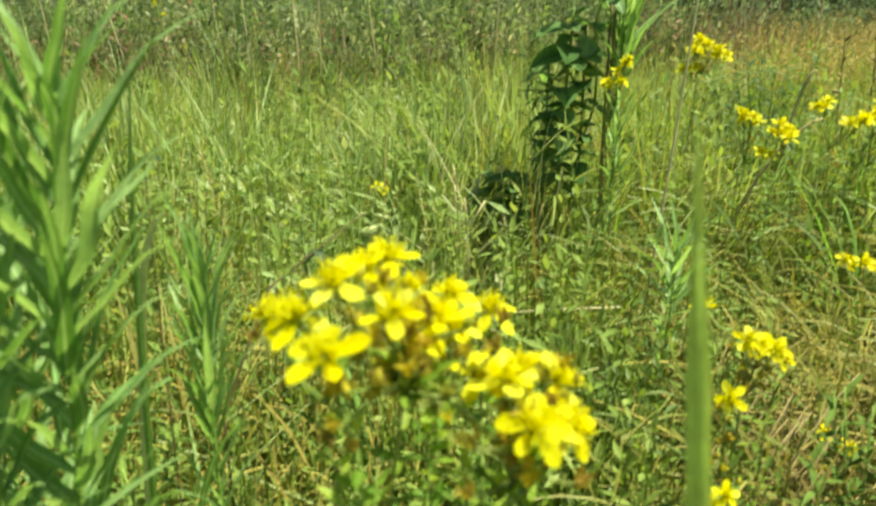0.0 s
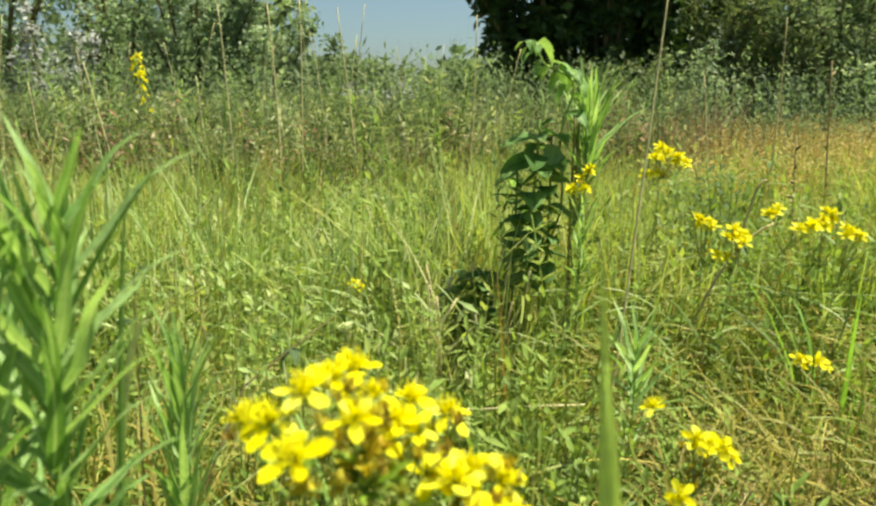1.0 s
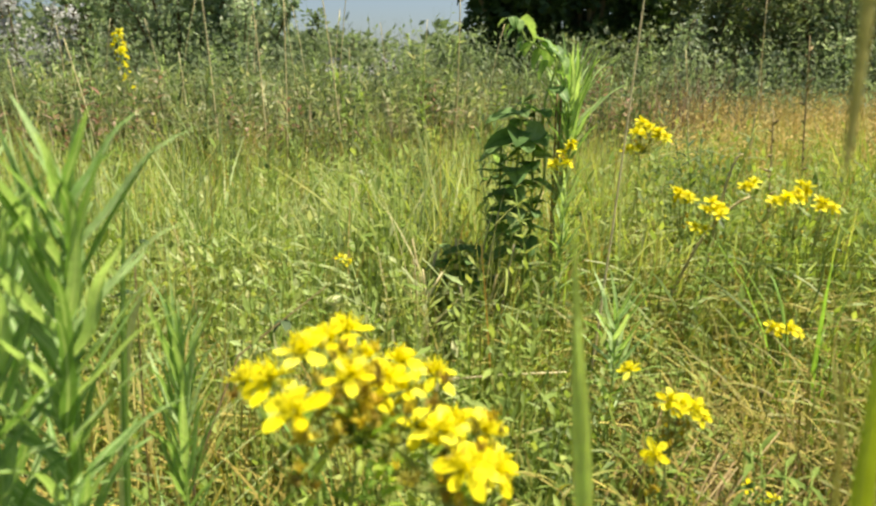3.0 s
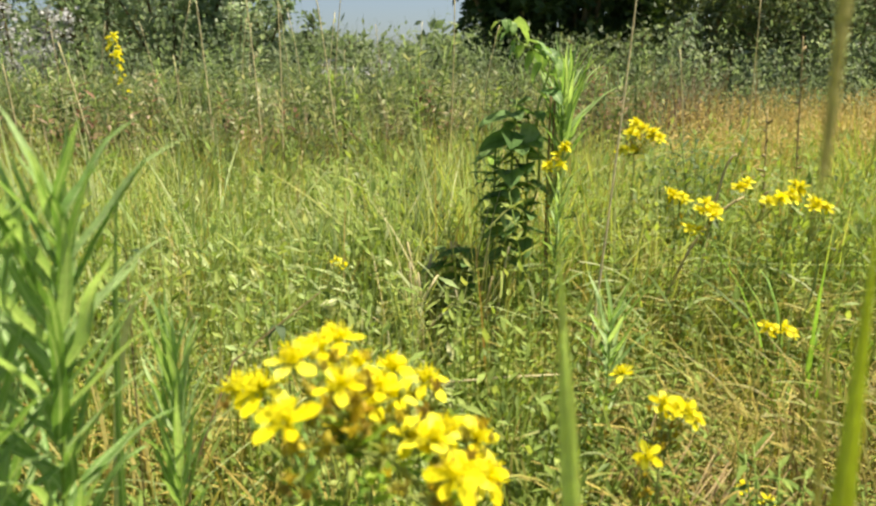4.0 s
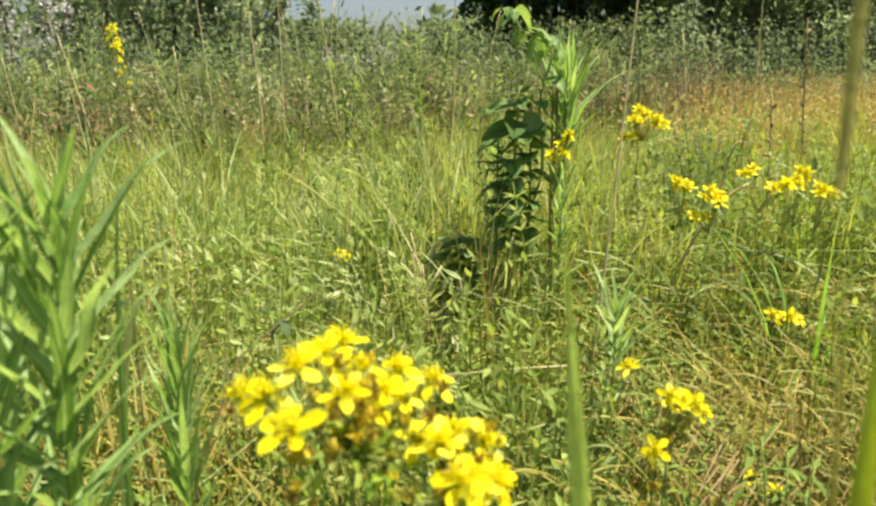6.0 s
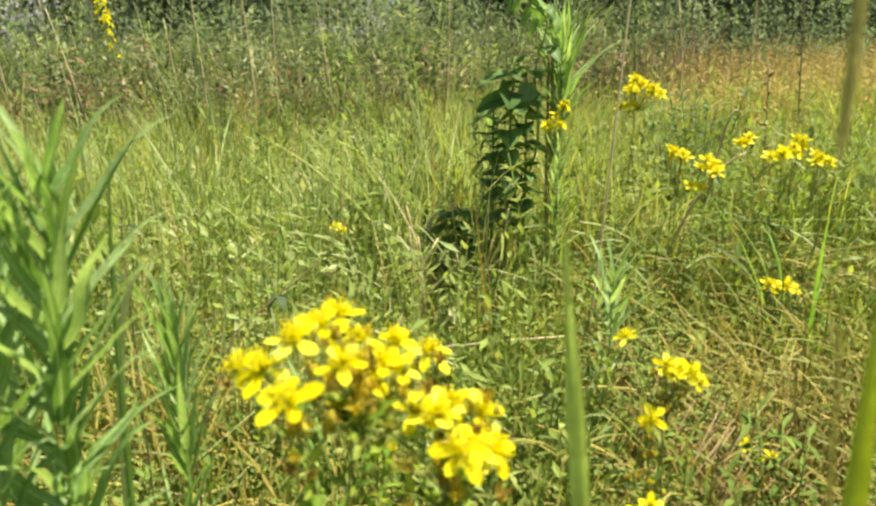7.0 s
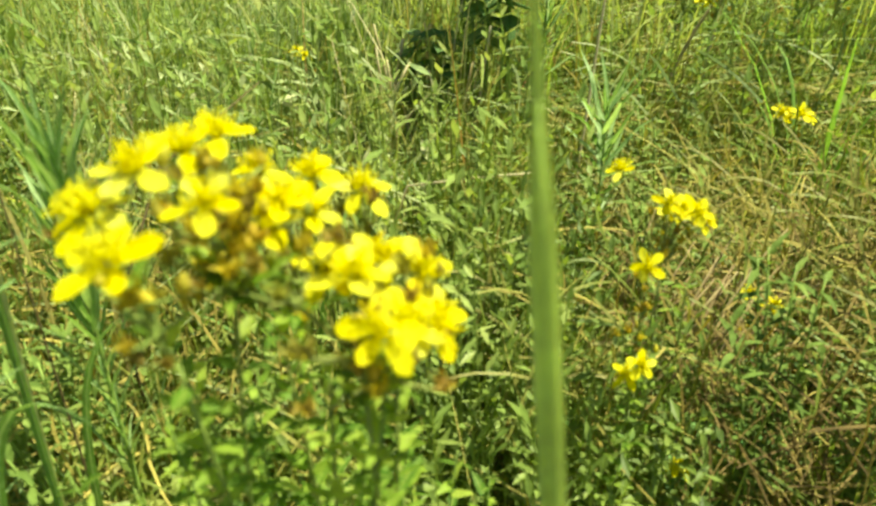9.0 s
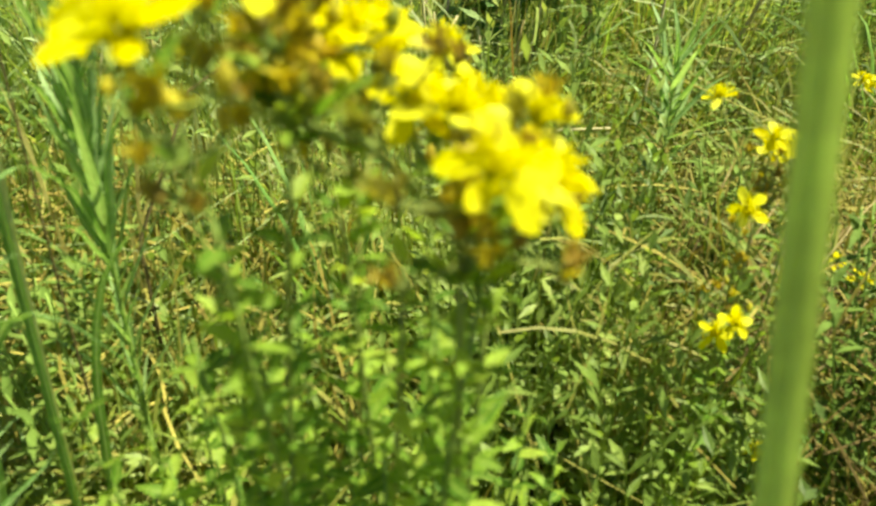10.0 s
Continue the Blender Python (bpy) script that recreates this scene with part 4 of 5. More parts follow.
# ---- tall yellow spike ----
def spike(base, top, label, seed):
    r = random.Random(seed)
    root = thing("agrimony", base, label, "flower spike")
    pts = arc(V(0, 0, 0), V(*top) - V(*base), V(0.02, 0, 0), 10)
    s = Shape()
    s.tube(pts, [0.004 - 0.0002 * k for k in range(10)], 6)
    part("stem", s, GOLDSTEM, root)
    for k in range(19):
        t = 0.72 + 0.28 * (k / 19) ** 0.7
        u = t * 9
        p = pts[min(9, int(u))].lerp(pts[min(9, int(u) + 1)], u % 1)
        a = k * 2.4
        q = p + V(math.cos(a), math.sin(a), 0.2) * r.uniform(0.01, 0.025)
        flower(root, q, V(math.cos(a), math.sin(a) - 0.5, 0.6), r.uniform(0.7, 1.0) if k < 8 else r.uniform(1.0, 1.5), 900 + k)


spike((-0.96, 2.92, GROUND), (-1.05, 2.945, 0.83), "tall spike of yellow flowers before dark shrubs", 61)


# ---- broad-leaved dark weed ----
def broad_weed(base, tip, label, seed, mat, leaves, size, start=0.25, hang=-0.15):
    r = random.Random(seed)
    root = thing("broadleaf_weed", base, label, "weed", "broad-leaved weeds")
    pts = arc(V(0, 0, 0), V(*tip) - V(*base), V(r.uniform(-0.02, 0.02), 0, 0), 10)
    s = Shape()
    s.tube(pts, [0.0035 - 0.0002 * k for k in range(10)], 6)
    part("stem", s, GOLDSTEM, root)
    kinds = [leaf_shape(size, size * 0.72, 0.4, 0.2, 7, 0.6, 0.12, i, 0.55).mesh("leaf", mat) for i in range(3)]
    for k in range(leaves):
        u = (start + (1 - start) * k / leaves) * 9
        p = pts[int(u)].lerp(pts[min(9, int(u) + 1)], u % 1)
        a = k * 1.57 + r.uniform(-0.4, 0.4)
        part("leaf", kinds[k % 3], None, root, m=place(p, V(math.cos(a), math.sin(a), hang + r.uniform(-0.3, 0.5)), V(0, 0, 1), r.uniform(0.6, 1.2), r.uniform(-0.5, 0.5)))


DARKWEED = "dark green broad-leaved weed standing in the grass"
broad_weed((0.17, 1.06, GROUND), (0.196, 1.085, 0.645), DARKWEED, 71, DARKLEAF, 34, 0.05, 0.57, 0.0)
broad_weed((0.19, 1.07, GROUND), (0.214, 1.09, 0.63), DARKWEED, 74, DARKLEAF, 24, 0.046, 0.6, -0.05)
broad_weed((0.165, 1.1, GROUND), (0.168, 1.1, 0.585), DARKWEED, 76, DARKLEAF, 16, 0.042, 0.7, 0.05)
broad_weed((0.13, 1.05, GROUND), (0.12, 1.06, 0.43), DARKWEED, 72, DARKLEAF, 48, 0.04, 0.25, 0.2)
broad_weed((0.09, 1.07, GROUND), (0.085, 1.09, 0.42), DARKWEED, 75, DARKLEAF, 34, 0.036, 0.25, 0.2)


def vine(path, label, seed, leaves, size):
    """A climbing stem with broad pointed leaves that hang from it on short stalks."""
    r = random.Random(seed)
    base = V(*path[0])
    root = thing("bindweed", base, label, "vine")
    p = [V(*q) - base for q in path]
    pts = []
    for i in range(len(p) - 1):
        a, b, c, d = p[max(0, i - 1)], p[i], p[i + 1], p[min(len(p) - 1, i + 2)]
        for k in range(5):
            t = k / 5
            pts.append(0.5 * (2 * b + (c - a) * t + (2 * a - 5 * b + 4 * c - d) * t * t + (3 * b - a - 3 * c + d) * t ** 3))
    pts.append(p[-1])
    s = Shape()
    s.tube(pts, [0.0022 - 0.0011 * k / len(pts) for k in range(len(pts))], 6)
    part("stem", s, GOLDSTEM, root)
    kinds = [leaf_shape(size, size * 0.72, 0.5, 0.25, 7, 0.5, 0.12, i, 0.6).mesh("leaf", VINELEAF) for i in range(3)]
    for k in range(leaves):
        q = pts[int((0.3 + 0.7 * (k + 0.5) / leaves) * (len(pts) - 1))]
        a = k * 2.2 + r.uniform(-0.5, 0.5)
        d = V(math.cos(a), math.sin(a), 0.3)
        end = q + d * size * 0.3
        st = Shape()
        st.tube(arc(q, end, V(0, 0, 0.004), 4), [0.0009, 0.0008, 0.0007, 0.0006], 4)
        part("leaf", kinds[k % 3], None, root, m=place(end, d + V(0, 0, r.uniform(-1.6, -0.2)), V(0, 0, 1), r.uniform(0.7, 1.15) * (1.1 - 0.5 * k / leaves), r.uniform(-0.6, 0.6)))
        part("leaf_stalk", st, GOLDSTEM, root)
    return root


vine(((0.2, 1.1, GROUND), (0.205, 1.09, 0.4), (0.232, 1.09, 0.52), (0.226, 1.085, 0.62), (0.243, 1.085, 0.69), (0.222, 1.09, 0.712), (0.202, 1.095, 0.722), (0.188, 1.1, 0.745), (0.176, 1.1, 0.752)), "pale green climbing vine with drooping heart-shaped leaves", 73, 26, 0.038)


# ---- single stalks and blades ----
def stalk(name, pts, r0, r1, mat, label, category, n=8, joints=()):
    base = V(*pts[0])
    p = [V(*q) - base for q in pts]
    if len(p) == 3:
        p = bezier(p[0], p[1] * 2 - (p[0] + p[2]) * 0.5, p[2], 14)
    s = Shape()
    m = len(p)
    s.tube(p, [(r0 + (r1 - r0) * i / (m - 1)) * (1.25 if i in joints else 1) for i in range(m)], n)
    ob = part(name, s, mat)
    ob.location = base
    return tagged(ob, label, category)


def blade_thing(name, pts, width, mat, label, category, fold=0.35, side=(1, 0, 0)):
    base = V(*pts[0])
    p = [V(*q) - base for q in pts]
    p = bezier(p[0], p[1] * 2 - (p[0] + p[2]) * 0.5, p[2], 12)
    s = Shape()
    sd = V(*side).normalized()
    s.ribbon(p, [width * max(0.03, min(1, 0.55 + 2 * i / 11) * (1 - (i / 11) ** 3)) for i in range(12)], [sd] * 12, fold)
    ob = part(name, s, mat)
    ob.location = base
    return tagged(ob, label, category)


# thick green stalk close to the camera, with its sheath leaves
reed = thing("reed_leaf", (0.098, 0.118, GROUND), "broad upright yellow-green reed leaf with a pointed tip", "reed")
s = Shape()
zs = [0.08 + 0.545 * i / 17 for i in range(18)]
ws = [0.0048 + 0.0013 * math.sin(math.pi * min(1, max(0, (z - 0.42) / 0.22))) if z < 0.56 else 0.0061 * (1 - ((z - 0.56) / 0.066) ** 0.75) + 0.0002 for z in zs]
s.ribbon([V(0.1016 - 0.0456 * z, 0.1049 + 0.1676 * z, z) - V(0.098, 0.118, GROUND) for z in zs], ws, [V(0.92, -0.2, 0.05).normalized()] * 18, 0.3)
part("leaf", s, NEARGREEN, reed)
s = Shape()
s.tube([V(0.1016 - 0.0456 * z, 0.1042 + 0.1676 * z, z) - V(0.098, 0.118, GROUND) for z in zs[:-1]], [0.0007 * (1 - 0.04 * k) for k in range(17)], 6)
part("midrib", s, NEARGREEN, reed, "paler rib along the middle of the leaf")

blade_thing("long_grass", [(0.127, 0.125, GROUND), (0.127, 0.129, 0.4), (0.1305, 0.135, 0.645)], 0.0155, LIMEBLADE, "broad yellow-green grass blade beside the flowers", "grass")
droop = thing("dry_grass_leaf", (0.17, 0.16, GROUND), "dry tan grass leaf arching over with its tip hanging", "grass leaf")
s = Shape()
dp = [V(*v) - V(0.17, 0.16, GROUND) for v in ((0.17, 0.16, 0.08), (0.168, 0.158, 0.5), (0.155, 0.152, 0.71), (0.138, 0.149, 0.745), (0.127, 0.147, 0.72), (0.1225, 0.144, 0.69), (0.1195, 0.1395, 0.655), (0.118, 0.138, 0.648))]
s.ribbon(dp, [0.003, 0.0036, 0.0045, 0.0048, 0.0046, 0.0042, 0.003, 0.0006], [V(0.95, 0.1, 0.3).normalized()] * 8, 0.4)
part("blade", s, DRYLEAF, droop)
stalk("tall_grass_stem", [(0.225, 0.83, GROUND), (0.27, 0.87, 0.4), (0.335, 0.965, 0.86)], 0.0022, 0.0011, TAN, "tall thin grass stem arching over the meadow", "grass stem")
stalk("bleached_stalk", [(0.07, 1.09, GROUND), (0.088, 1.109, 0.273), (0.111, 1.142, 0.417)], 0.0035, 0.0028, TAN, "bleached dead stalk standing before dark leaves", "stalk")
stalk("dead_stalk", [(0.243, 1.07, GROUND), (0.243, 1.075, 0.4), (0.245, 1.08, 0.66)], 0.0024, 0.0018, BROWNSTEM, "reddish brown dead stalk beside the leafy vine", "stalk", 5)
stalk("dead_stalk", [(0.24, 1.065, GROUND), (0.246, 1.075, 0.4), (0.251, 1.08, 0.64)], 0.0022, 0.0016, BROWNSTEM, "reddish brown dead stalk beside the leafy vine", "stalk", 5)
stalk("bleached_stalk", [(0.0, 1.03, GROUND), (0.033, 1.055, 0.249), (0.07, 1.089, 0.41)], 0.003, 0.002, TAN, "bleached dead stalk standing before dark leaves", "stalk")
for i, (x0, y0, x1, y1, z1) in enumerate(((-0.84, 2.3, -1.02, 2.42, 0.78), (-0.53, 2.28, -0.60, 2.43, 0.96), (-0.38, 2.25, -0.445, 2.42, 0.96), (-0.345, 2.26, -0.346, 2.42, 0.98), (-0.14, 2.3, -0.23, 2.41, 0.95), (0.15, 2.25, 0.2, 2.38, 0.93), (-1.2, 2.5, -1.26, 2.55, 0.72), (-0.7, 2.6, -0.74, 2.65, 0.75), (1.05, 2.2, 1.1, 2.25, 0.92), (0.86, 2.1, 0.83, 2.15, 0.75))):
    stalk("tall_grass_stem", [(x0, y0, GROUND), ((x0 + x1) / 2 + 0.01, (y0 + y1) / 2, z1 * 0.55), (x1, y1, z1)], 0.003, 0.0016, TAN, "tall pale dry grass stem standing above the meadow", "grass stem", 5)

stalk("bleached_stalk", [(0.36, 1.04, GROUND), (0.437, 1.05, 0.375), (0.535, 1.05, 0.5)], 0.0028, 0.0018, TAN, "bleached dead stalk leaning across the yellow flowers", "stalk", 6)
stalk("bleached_stalk", [(0.44, 1.03, GROUND), (0.482, 1.045, 0.45), (0.517, 1.05, 0.562)], 0.0026, 0.0016, TAN, "bleached dead stalk leaning across the yellow flowers", "stalk", 6)


def seed_stalk(base, top, label, seed):
    """A thin upright stem with knots of dry seed along its upper half."""
    r = random.Random(seed)
    root = thing("seed_stalk", base, label, "stalk", "seed stalks")
    pts = arc(V(0, 0, 0), V(*top) - V(*base), V(r.uniform(-0.01, 0.01), 0, 0), 12)
    s = Shape()
    s.tube(pts, [0.0024 - 0.0001 * k for k in range(12)], 6)
    part("stem", s, BROWNSTEM, root)
    pod = drop_shape(0.016, 0.003, 6).mesh("seed_pod", BROWNSTEM)
    for k in range(14):
        u = min(10.9, (0.5 + 0.5 * (k + r.uniform(-0.4, 0.4)) / 14) * 11)
        p = pts[int(u)].lerp(pts[min(11, int(u) + 1)], u % 1)
        a = r.uniform(0, 6.283)
        part("seed_pod", pod, None, root, m=place(p, V(math.cos(a), math.sin(a), r.uniform(0.2, 1.2)), V(0, 0, 1), r.uniform(0.7, 1.2)))
    return root


SEEDY = "thin brown stalk with knots of dry seed"
seed_stalk((0.93, 1.6, GROUND), (0.893, 1.6, 0.76), SEEDY, 851)
seed_stalk((0.75, 1.4, GROUND), (0.731, 1.4, 0.61), SEEDY, 852)

twig = thing("twig", (-0.157, 0.542, GROUND), "thin dark leaning twig with a few dark leaves", "twig")
s = Shape()
tp = [V(*q) - V(-0.157, 0.542, GROUND) for q in ((-0.157, 0.542, 0.08), (-0.157, 0.545, 0.346), (-0.127, 0.602, 0.43), (-0.094, 0.646, 0.448), (-0.056, 0.67, 0.473))]
s.tube(tp, [0.0014, 0.0013, 0.0011, 0.0009, 0.0006], 5)
part("stem", s, TWIG, twig)
tl = leaf_shape(0.015, 0.008, 0.4, 0.3, 5, 0.7).mesh("leaf", TWIGLEAF)
for i, (k, a) in enumerate(((2, 0.5), (2, 2.6), (3, 0.3), (3, 4.0), (4, 1.0), (3, 5.2))):
    part("leaf", tl, None, twig, m=place(tp[k], V(math.cos(a), math.sin(a), -0.3), V(0, 0, 1), 0.8 + 0.08 * i))

blade_thing("long_grass", [(-0.20, 0.36, GROUND), (-0.165, 0.363, 0.405), (-0.10, 0.387, 0.452)], 0.007, GOLDLEAF, "long green grass blade bending over", "grass")
blade_thing("long_grass", [(-0.165, 0.4, GROUND), (-0.152, 0.4, 0.44), (-0.135, 0.4, 0.63)], 0.0048, GOLDLEAF, "tall narrow dark green grass blade standing upright", "grass", 0.5)
blade_thing("long_grass", [(-0.175, 0.42, GROUND), (-0.16, 0.42, 0.45), (-0.129, 0.42, 0.538)], 0.0065, PALEDRY, "pale half-dry grass blade leaning over", "grass")
blade_thing("dry_grass_leaf", [(0.15, 0.142, GROUND), (0.136, 0.14, 0.4), (0.1235, 0.14, 0.632)], 0.0045, DRYLEAF, "narrow olive-brown grass leaf standing beside a fresh one", "grass leaf")
stalk("bleached_stalk", [(0.02, 0.76, GROUND), (0.042, 0.755, 0.29), (0.06, 0.752, 0.341), (0.13, 0.75, 0.347), (0.2, 0.748, 0.35)], 0.0017, 0.0011, TAN, "bleached dead stalk lying level across the grass", "stalk", 6)
sprout = thing("twig", (-0.15, 0.425, GROUND), "thin upright stem with a single dark leaf", "twig")
s = Shape()
s.tube(arc(V(0, 0, 0), V(0.006, -0.004, 0.492), V(-0.006, 0, 0), 9), [0.001 - 0.00006 * k for k in range(9)], 5)
part("stem", s, TWIG, sprout)
part("leaf", leaf_shape(0.014, 0.009, 0.3, 0.25, 5, 0.65).mesh("leaf", TWIGLEAF), None, sprout, m=place(V(0.006, -0.004, 0.492), V(0.8, -0.5, 0.3)))
part("leaf", leaf_shape(0.012, 0.008, 0.3, 0.25, 5, 0.65).mesh("leaf", TWIGLEAF), None, sprout, m=place(V(0.004, -0.003, 0.46), V(-0.7, -0.6, 0.3)))
blade_thing("fading_leaf", [(-0.165, 0.34, GROUND), (-0.15, 0.345, 0.37), (-0.088, 0.335, 0.41)], 0.009, GOLDLEAF, "broad dull green leaf bent over sideways", "leaf")
blade_thing("long_grass", [(-0.15, 0.42, GROUND), (-0.14, 0.415, 0.33), (-0.09, 0.40, 0.43)], 0.006, GOLDLEAF, "long green grass blade bending over", "grass")


# green tuft and russet patch
def tuft(centre, count, height, width, mat, label, seed, spread=0.02):
    """A tuft of grass, each blade a part."""
    r = random.Random(seed)
    root = thing("grass_tuft", centre, label, "grass tuft", "grass tufts")
    for _ in range(count):
        s = Shape()
        a, o = r.uniform(0, 6.283), r.uniform(0, spread)
        f = V(math.cos(a) * o, math.sin(a) * o, 0)
        h = height * r.uniform(0.6, 1.1)
        e = f + V(math.cos(a), math.sin(a), 0) * h * r.uniform(0.05, 0.45) + V(0, 0, h * r.uniform(0.75, 1))
        p = bezier(f, V(f.x, f.y, h * 0.7), e, 7)
        s.ribbon(p, [width * (1 - (i / 6) ** 2.5) + 0.0003 for i in range(7)], [V(-math.sin(a), math.cos(a), 0)] * 7, 0.3)
        part("blade", s, mat, root)
    return root


tuft((0.12, 0.865, GROUND), 40, 0.29, 0.006, GOLDLEAF, "dark green tuft of broad grass", 81)
tuft((0.1, 1.0, GROUND), 12, 0.42, 0.0038, TAN, "bleached tuft of dry grass before dark leaves", 89, 0.05)
tuft((0.56, 0.89, GROUND), 16, 0.4, 0.0075, FRESH, "fresh bright green tuft of broad grass bending over", 88, 0.03)
tuft((-0.036, 0.62, GROUND), 12, 0.36, 0.0065, LIMELEAF, "pale green tuft of broad upright grass", 87, 0.008)
tuft((0.09, 0.52, GROUND), 24, 0.2, 0.005, GOLDLEAF, "dark green tuft of broad grass", 82)
tuft((-0.16, 0.5, GROUND), 24, 0.26, 0.005, GOLDLEAF, "dark green tuft of broad grass", 83)
tuft((-0.125, 0.41, GROUND), 20, 0.2, 0.006, GOLDLEAF, "dark green tuft of broad grass", 84, 0.03)
tuft((-0.19, 0.44, GROUND), 20, 0.22, 0.006, GOLDLEAF, "dark green tuft of broad grass", 85, 0.03)
tuft((-0.07, 0.45, GROUND), 20, 0.18, 0.006, GOLDLEAF, "dark green tuft of broad grass", 86, 0.03)


def russet(count, seed):
    r = random.Random(seed)
    vs, fs = [], []
    for _ in range(count):
        y = r.uniform(2.1, 5.8)
        x = y * (0.3 + 1.1 * r.random() ** 0.8)
        if patchy(x, y, 1.1, 9) * (x / y - 0.28) < 0.2 * r.random():
            continue
        h = r.uniform(0.37, 0.47) + 0.03 * (y - 2)
        lx, ly = r.gauss(0, 0.03), r.gauss(0, 0.03)
        for k in range(11):
            t = 0.55 + 0.45 * k / 11
            p = V(x + lx * t, y + ly * t, GROUND + h * t)
            d = V(r.gauss(0, 1), r.gauss(0, 1), 0.9).normalized()
            c = d.orthogonal().normalized()
            l = 0.034 * (1.3 - t) + 0.01
            n = len(vs)
            vs += [tuple(p), tuple(p + d * l * 0.5 + c * 0.0035), tuple(p + d * l), tuple(p + d * l * 0.5 - c * 0.0035)]
            fs.append((n, n + 1, n + 2, n + 3))
        n = len(vs)
        vs += [(x, y, GROUND), (x + 0.002, y, GROUND), (x + lx + 0.001, y + ly, GROUND + h), (x + lx, y + ly, GROUND + h)]
        fs.append((n, n + 1, n + 2, n + 3))
    me = bpy.data.meshes.new("russet_grass")
    me.from_pydata(vs, [], fs)
    me.materials.append(RUSSET)
    tagged(new("russet_grass", me), "russet flowering grass with feathery seed heads", "grass", kind="stuff")


russet(9500, 91)


# ---- tufts, flowering grasses and sprigs standing in the meadow ----
def flowering_grass(height, seed):
    r = random.Random(seed)
    root = thing("flowering_grass", (0, 0, GROUND), "thin grass stem with a pale feathery seed head", "grass stem", "flowering grasses")
    lean = V(r.uniform(-0.25, 0.25), r.uniform(-0.2, 0.2), 1) * height
    pts = arc(V(0, 0, 0), lean, V(-lean.x * 0.3, 0, 0), 7)
    s = Shape()
    s.tube(pts, [0.0011 - 0.00008 * k for k in range(7)], 4)
    part("stem", s, TAN, root)
    s = Shape()
    for k in range(46):
        t = 0.72 + 0.28 * k / 46
        u = t * 6
        p = pts[min(6, int(u))].lerp(pts[min(6, int(u) + 1)], u % 1)
        a = k * 2.4
        d = V(math.cos(a), math.sin(a), 1.6)
        s.add(leaf_shape(0.02 * (1.25 - t) + 0.006, 0.0016, 0.3, 0.3, 2), place(p + d * 0.004 * r.random(), d))
    part("panicle", s, STRAW, root)
    s = Shape()
    for k in range(2):
        p = pts[1 + 2 * k]
        a = r.uniform(0, 6.28)
        s.add(leaf_shape(0.1, 0.004, 0.5, 0.4, 6), place(p, V(math.cos(a), math.sin(a), 1.3)))
        part("leaf", s, GRASS, root)
        s = Shape()
    return root


def sprig(height, seed):
    """A herb with whorls of narrow leaves."""
    r = random.Random(seed)
    root = thing("meadow_herb", (0, 0, GROUND), "leafy green herb with whorls of narrow leaves", "herb", "meadow herbs")
    lean = V(r.uniform(-0.3, 0.3), r.uniform(-0.2, 0.2), 1) * height
    pts = arc(V(0, 0, 0), lean, V(-lean.x * 0.4, 0, 0), 8)
    s = Shape()
    s.tube(pts, [0.0013 - 0.0001 * k for k in range(8)], 4)
    part("stem", s, GOLDSTEM, root)
    s = Shape()
    for k in range(15):
        u = (0.2 + 0.8 * k / 15) * 7
        p = pts[int(u)].lerp(pts[min(7, int(u) + 1)], u % 1)
        for j in range(4):
            a = j * 1.57 + k * 0.7 + r.uniform(-0.3, 0.3)
            s.add(leaf_shape(r.uniform(0.015, 0.03), 0.0045, 0.3, 0.3, 3, 0.7), place(p, V(math.cos(a), math.sin(a), r.uniform(0.2, 1.1))))
    part("foliage", s, HERB, root)
    return root


def scatter(kinds, spot, count, seed, low_z=0.8, high_z=1.15):
    r = random.Random(seed)
    used = 0
    while used < count:
        x, y = spot(r)
        if clear(x, y) or (y < 1.02 and 0.05 < x < 0.3):
            continue
        k = kinds[used % len(kinds)]
        h = r.uniform(low_z, high_z)
        m = Matrix.Translation((x, y, GROUND)) @ Matrix.Rotation(r.uniform(0, 6.28), 4, "Z") @ Matrix.Diagonal((h, h, h, 1))
        if used < len(kinds):
            k.matrix_basis = m
        else:
            ob = copy_thing(k, m)
            ob.scale = (h, h, h)
        used += 1


scatter([flowering_grass(0.36 + 0.03 * i, 700 + i) for i in range(4)], wedge(0.75, 2.6, 0.7), 70, 701)
scatter([sprig(0.3 + 0.03 * i, 720 + i) for i in range(4)], wedge(0.55, 1.9, 0.8), 54, 721)
scatter([sprig(0.33 + 0.03 * i, 760 + i) for i in range(3)], lambda r: (r.uniform(0.32, 0.95), r.uniform(0.85, 1.5)), 40, 761, 0.85, 1.2)
scatter([tuft((0, 0, GROUND), 17, 0.26 + 0.03 * i, 0.0042, (GOLDLEAF, LIMELEAF, DRYLEAF)[i % 3], ("light green tuft of meadow grass", "fresh green tuft of meadow grass", "bleached straw-coloured tuft of grass")[i % 3], 740 + i, 0.025) for i in range(6)], wedge(0.5, 2.2, 0.8), 50, 741)
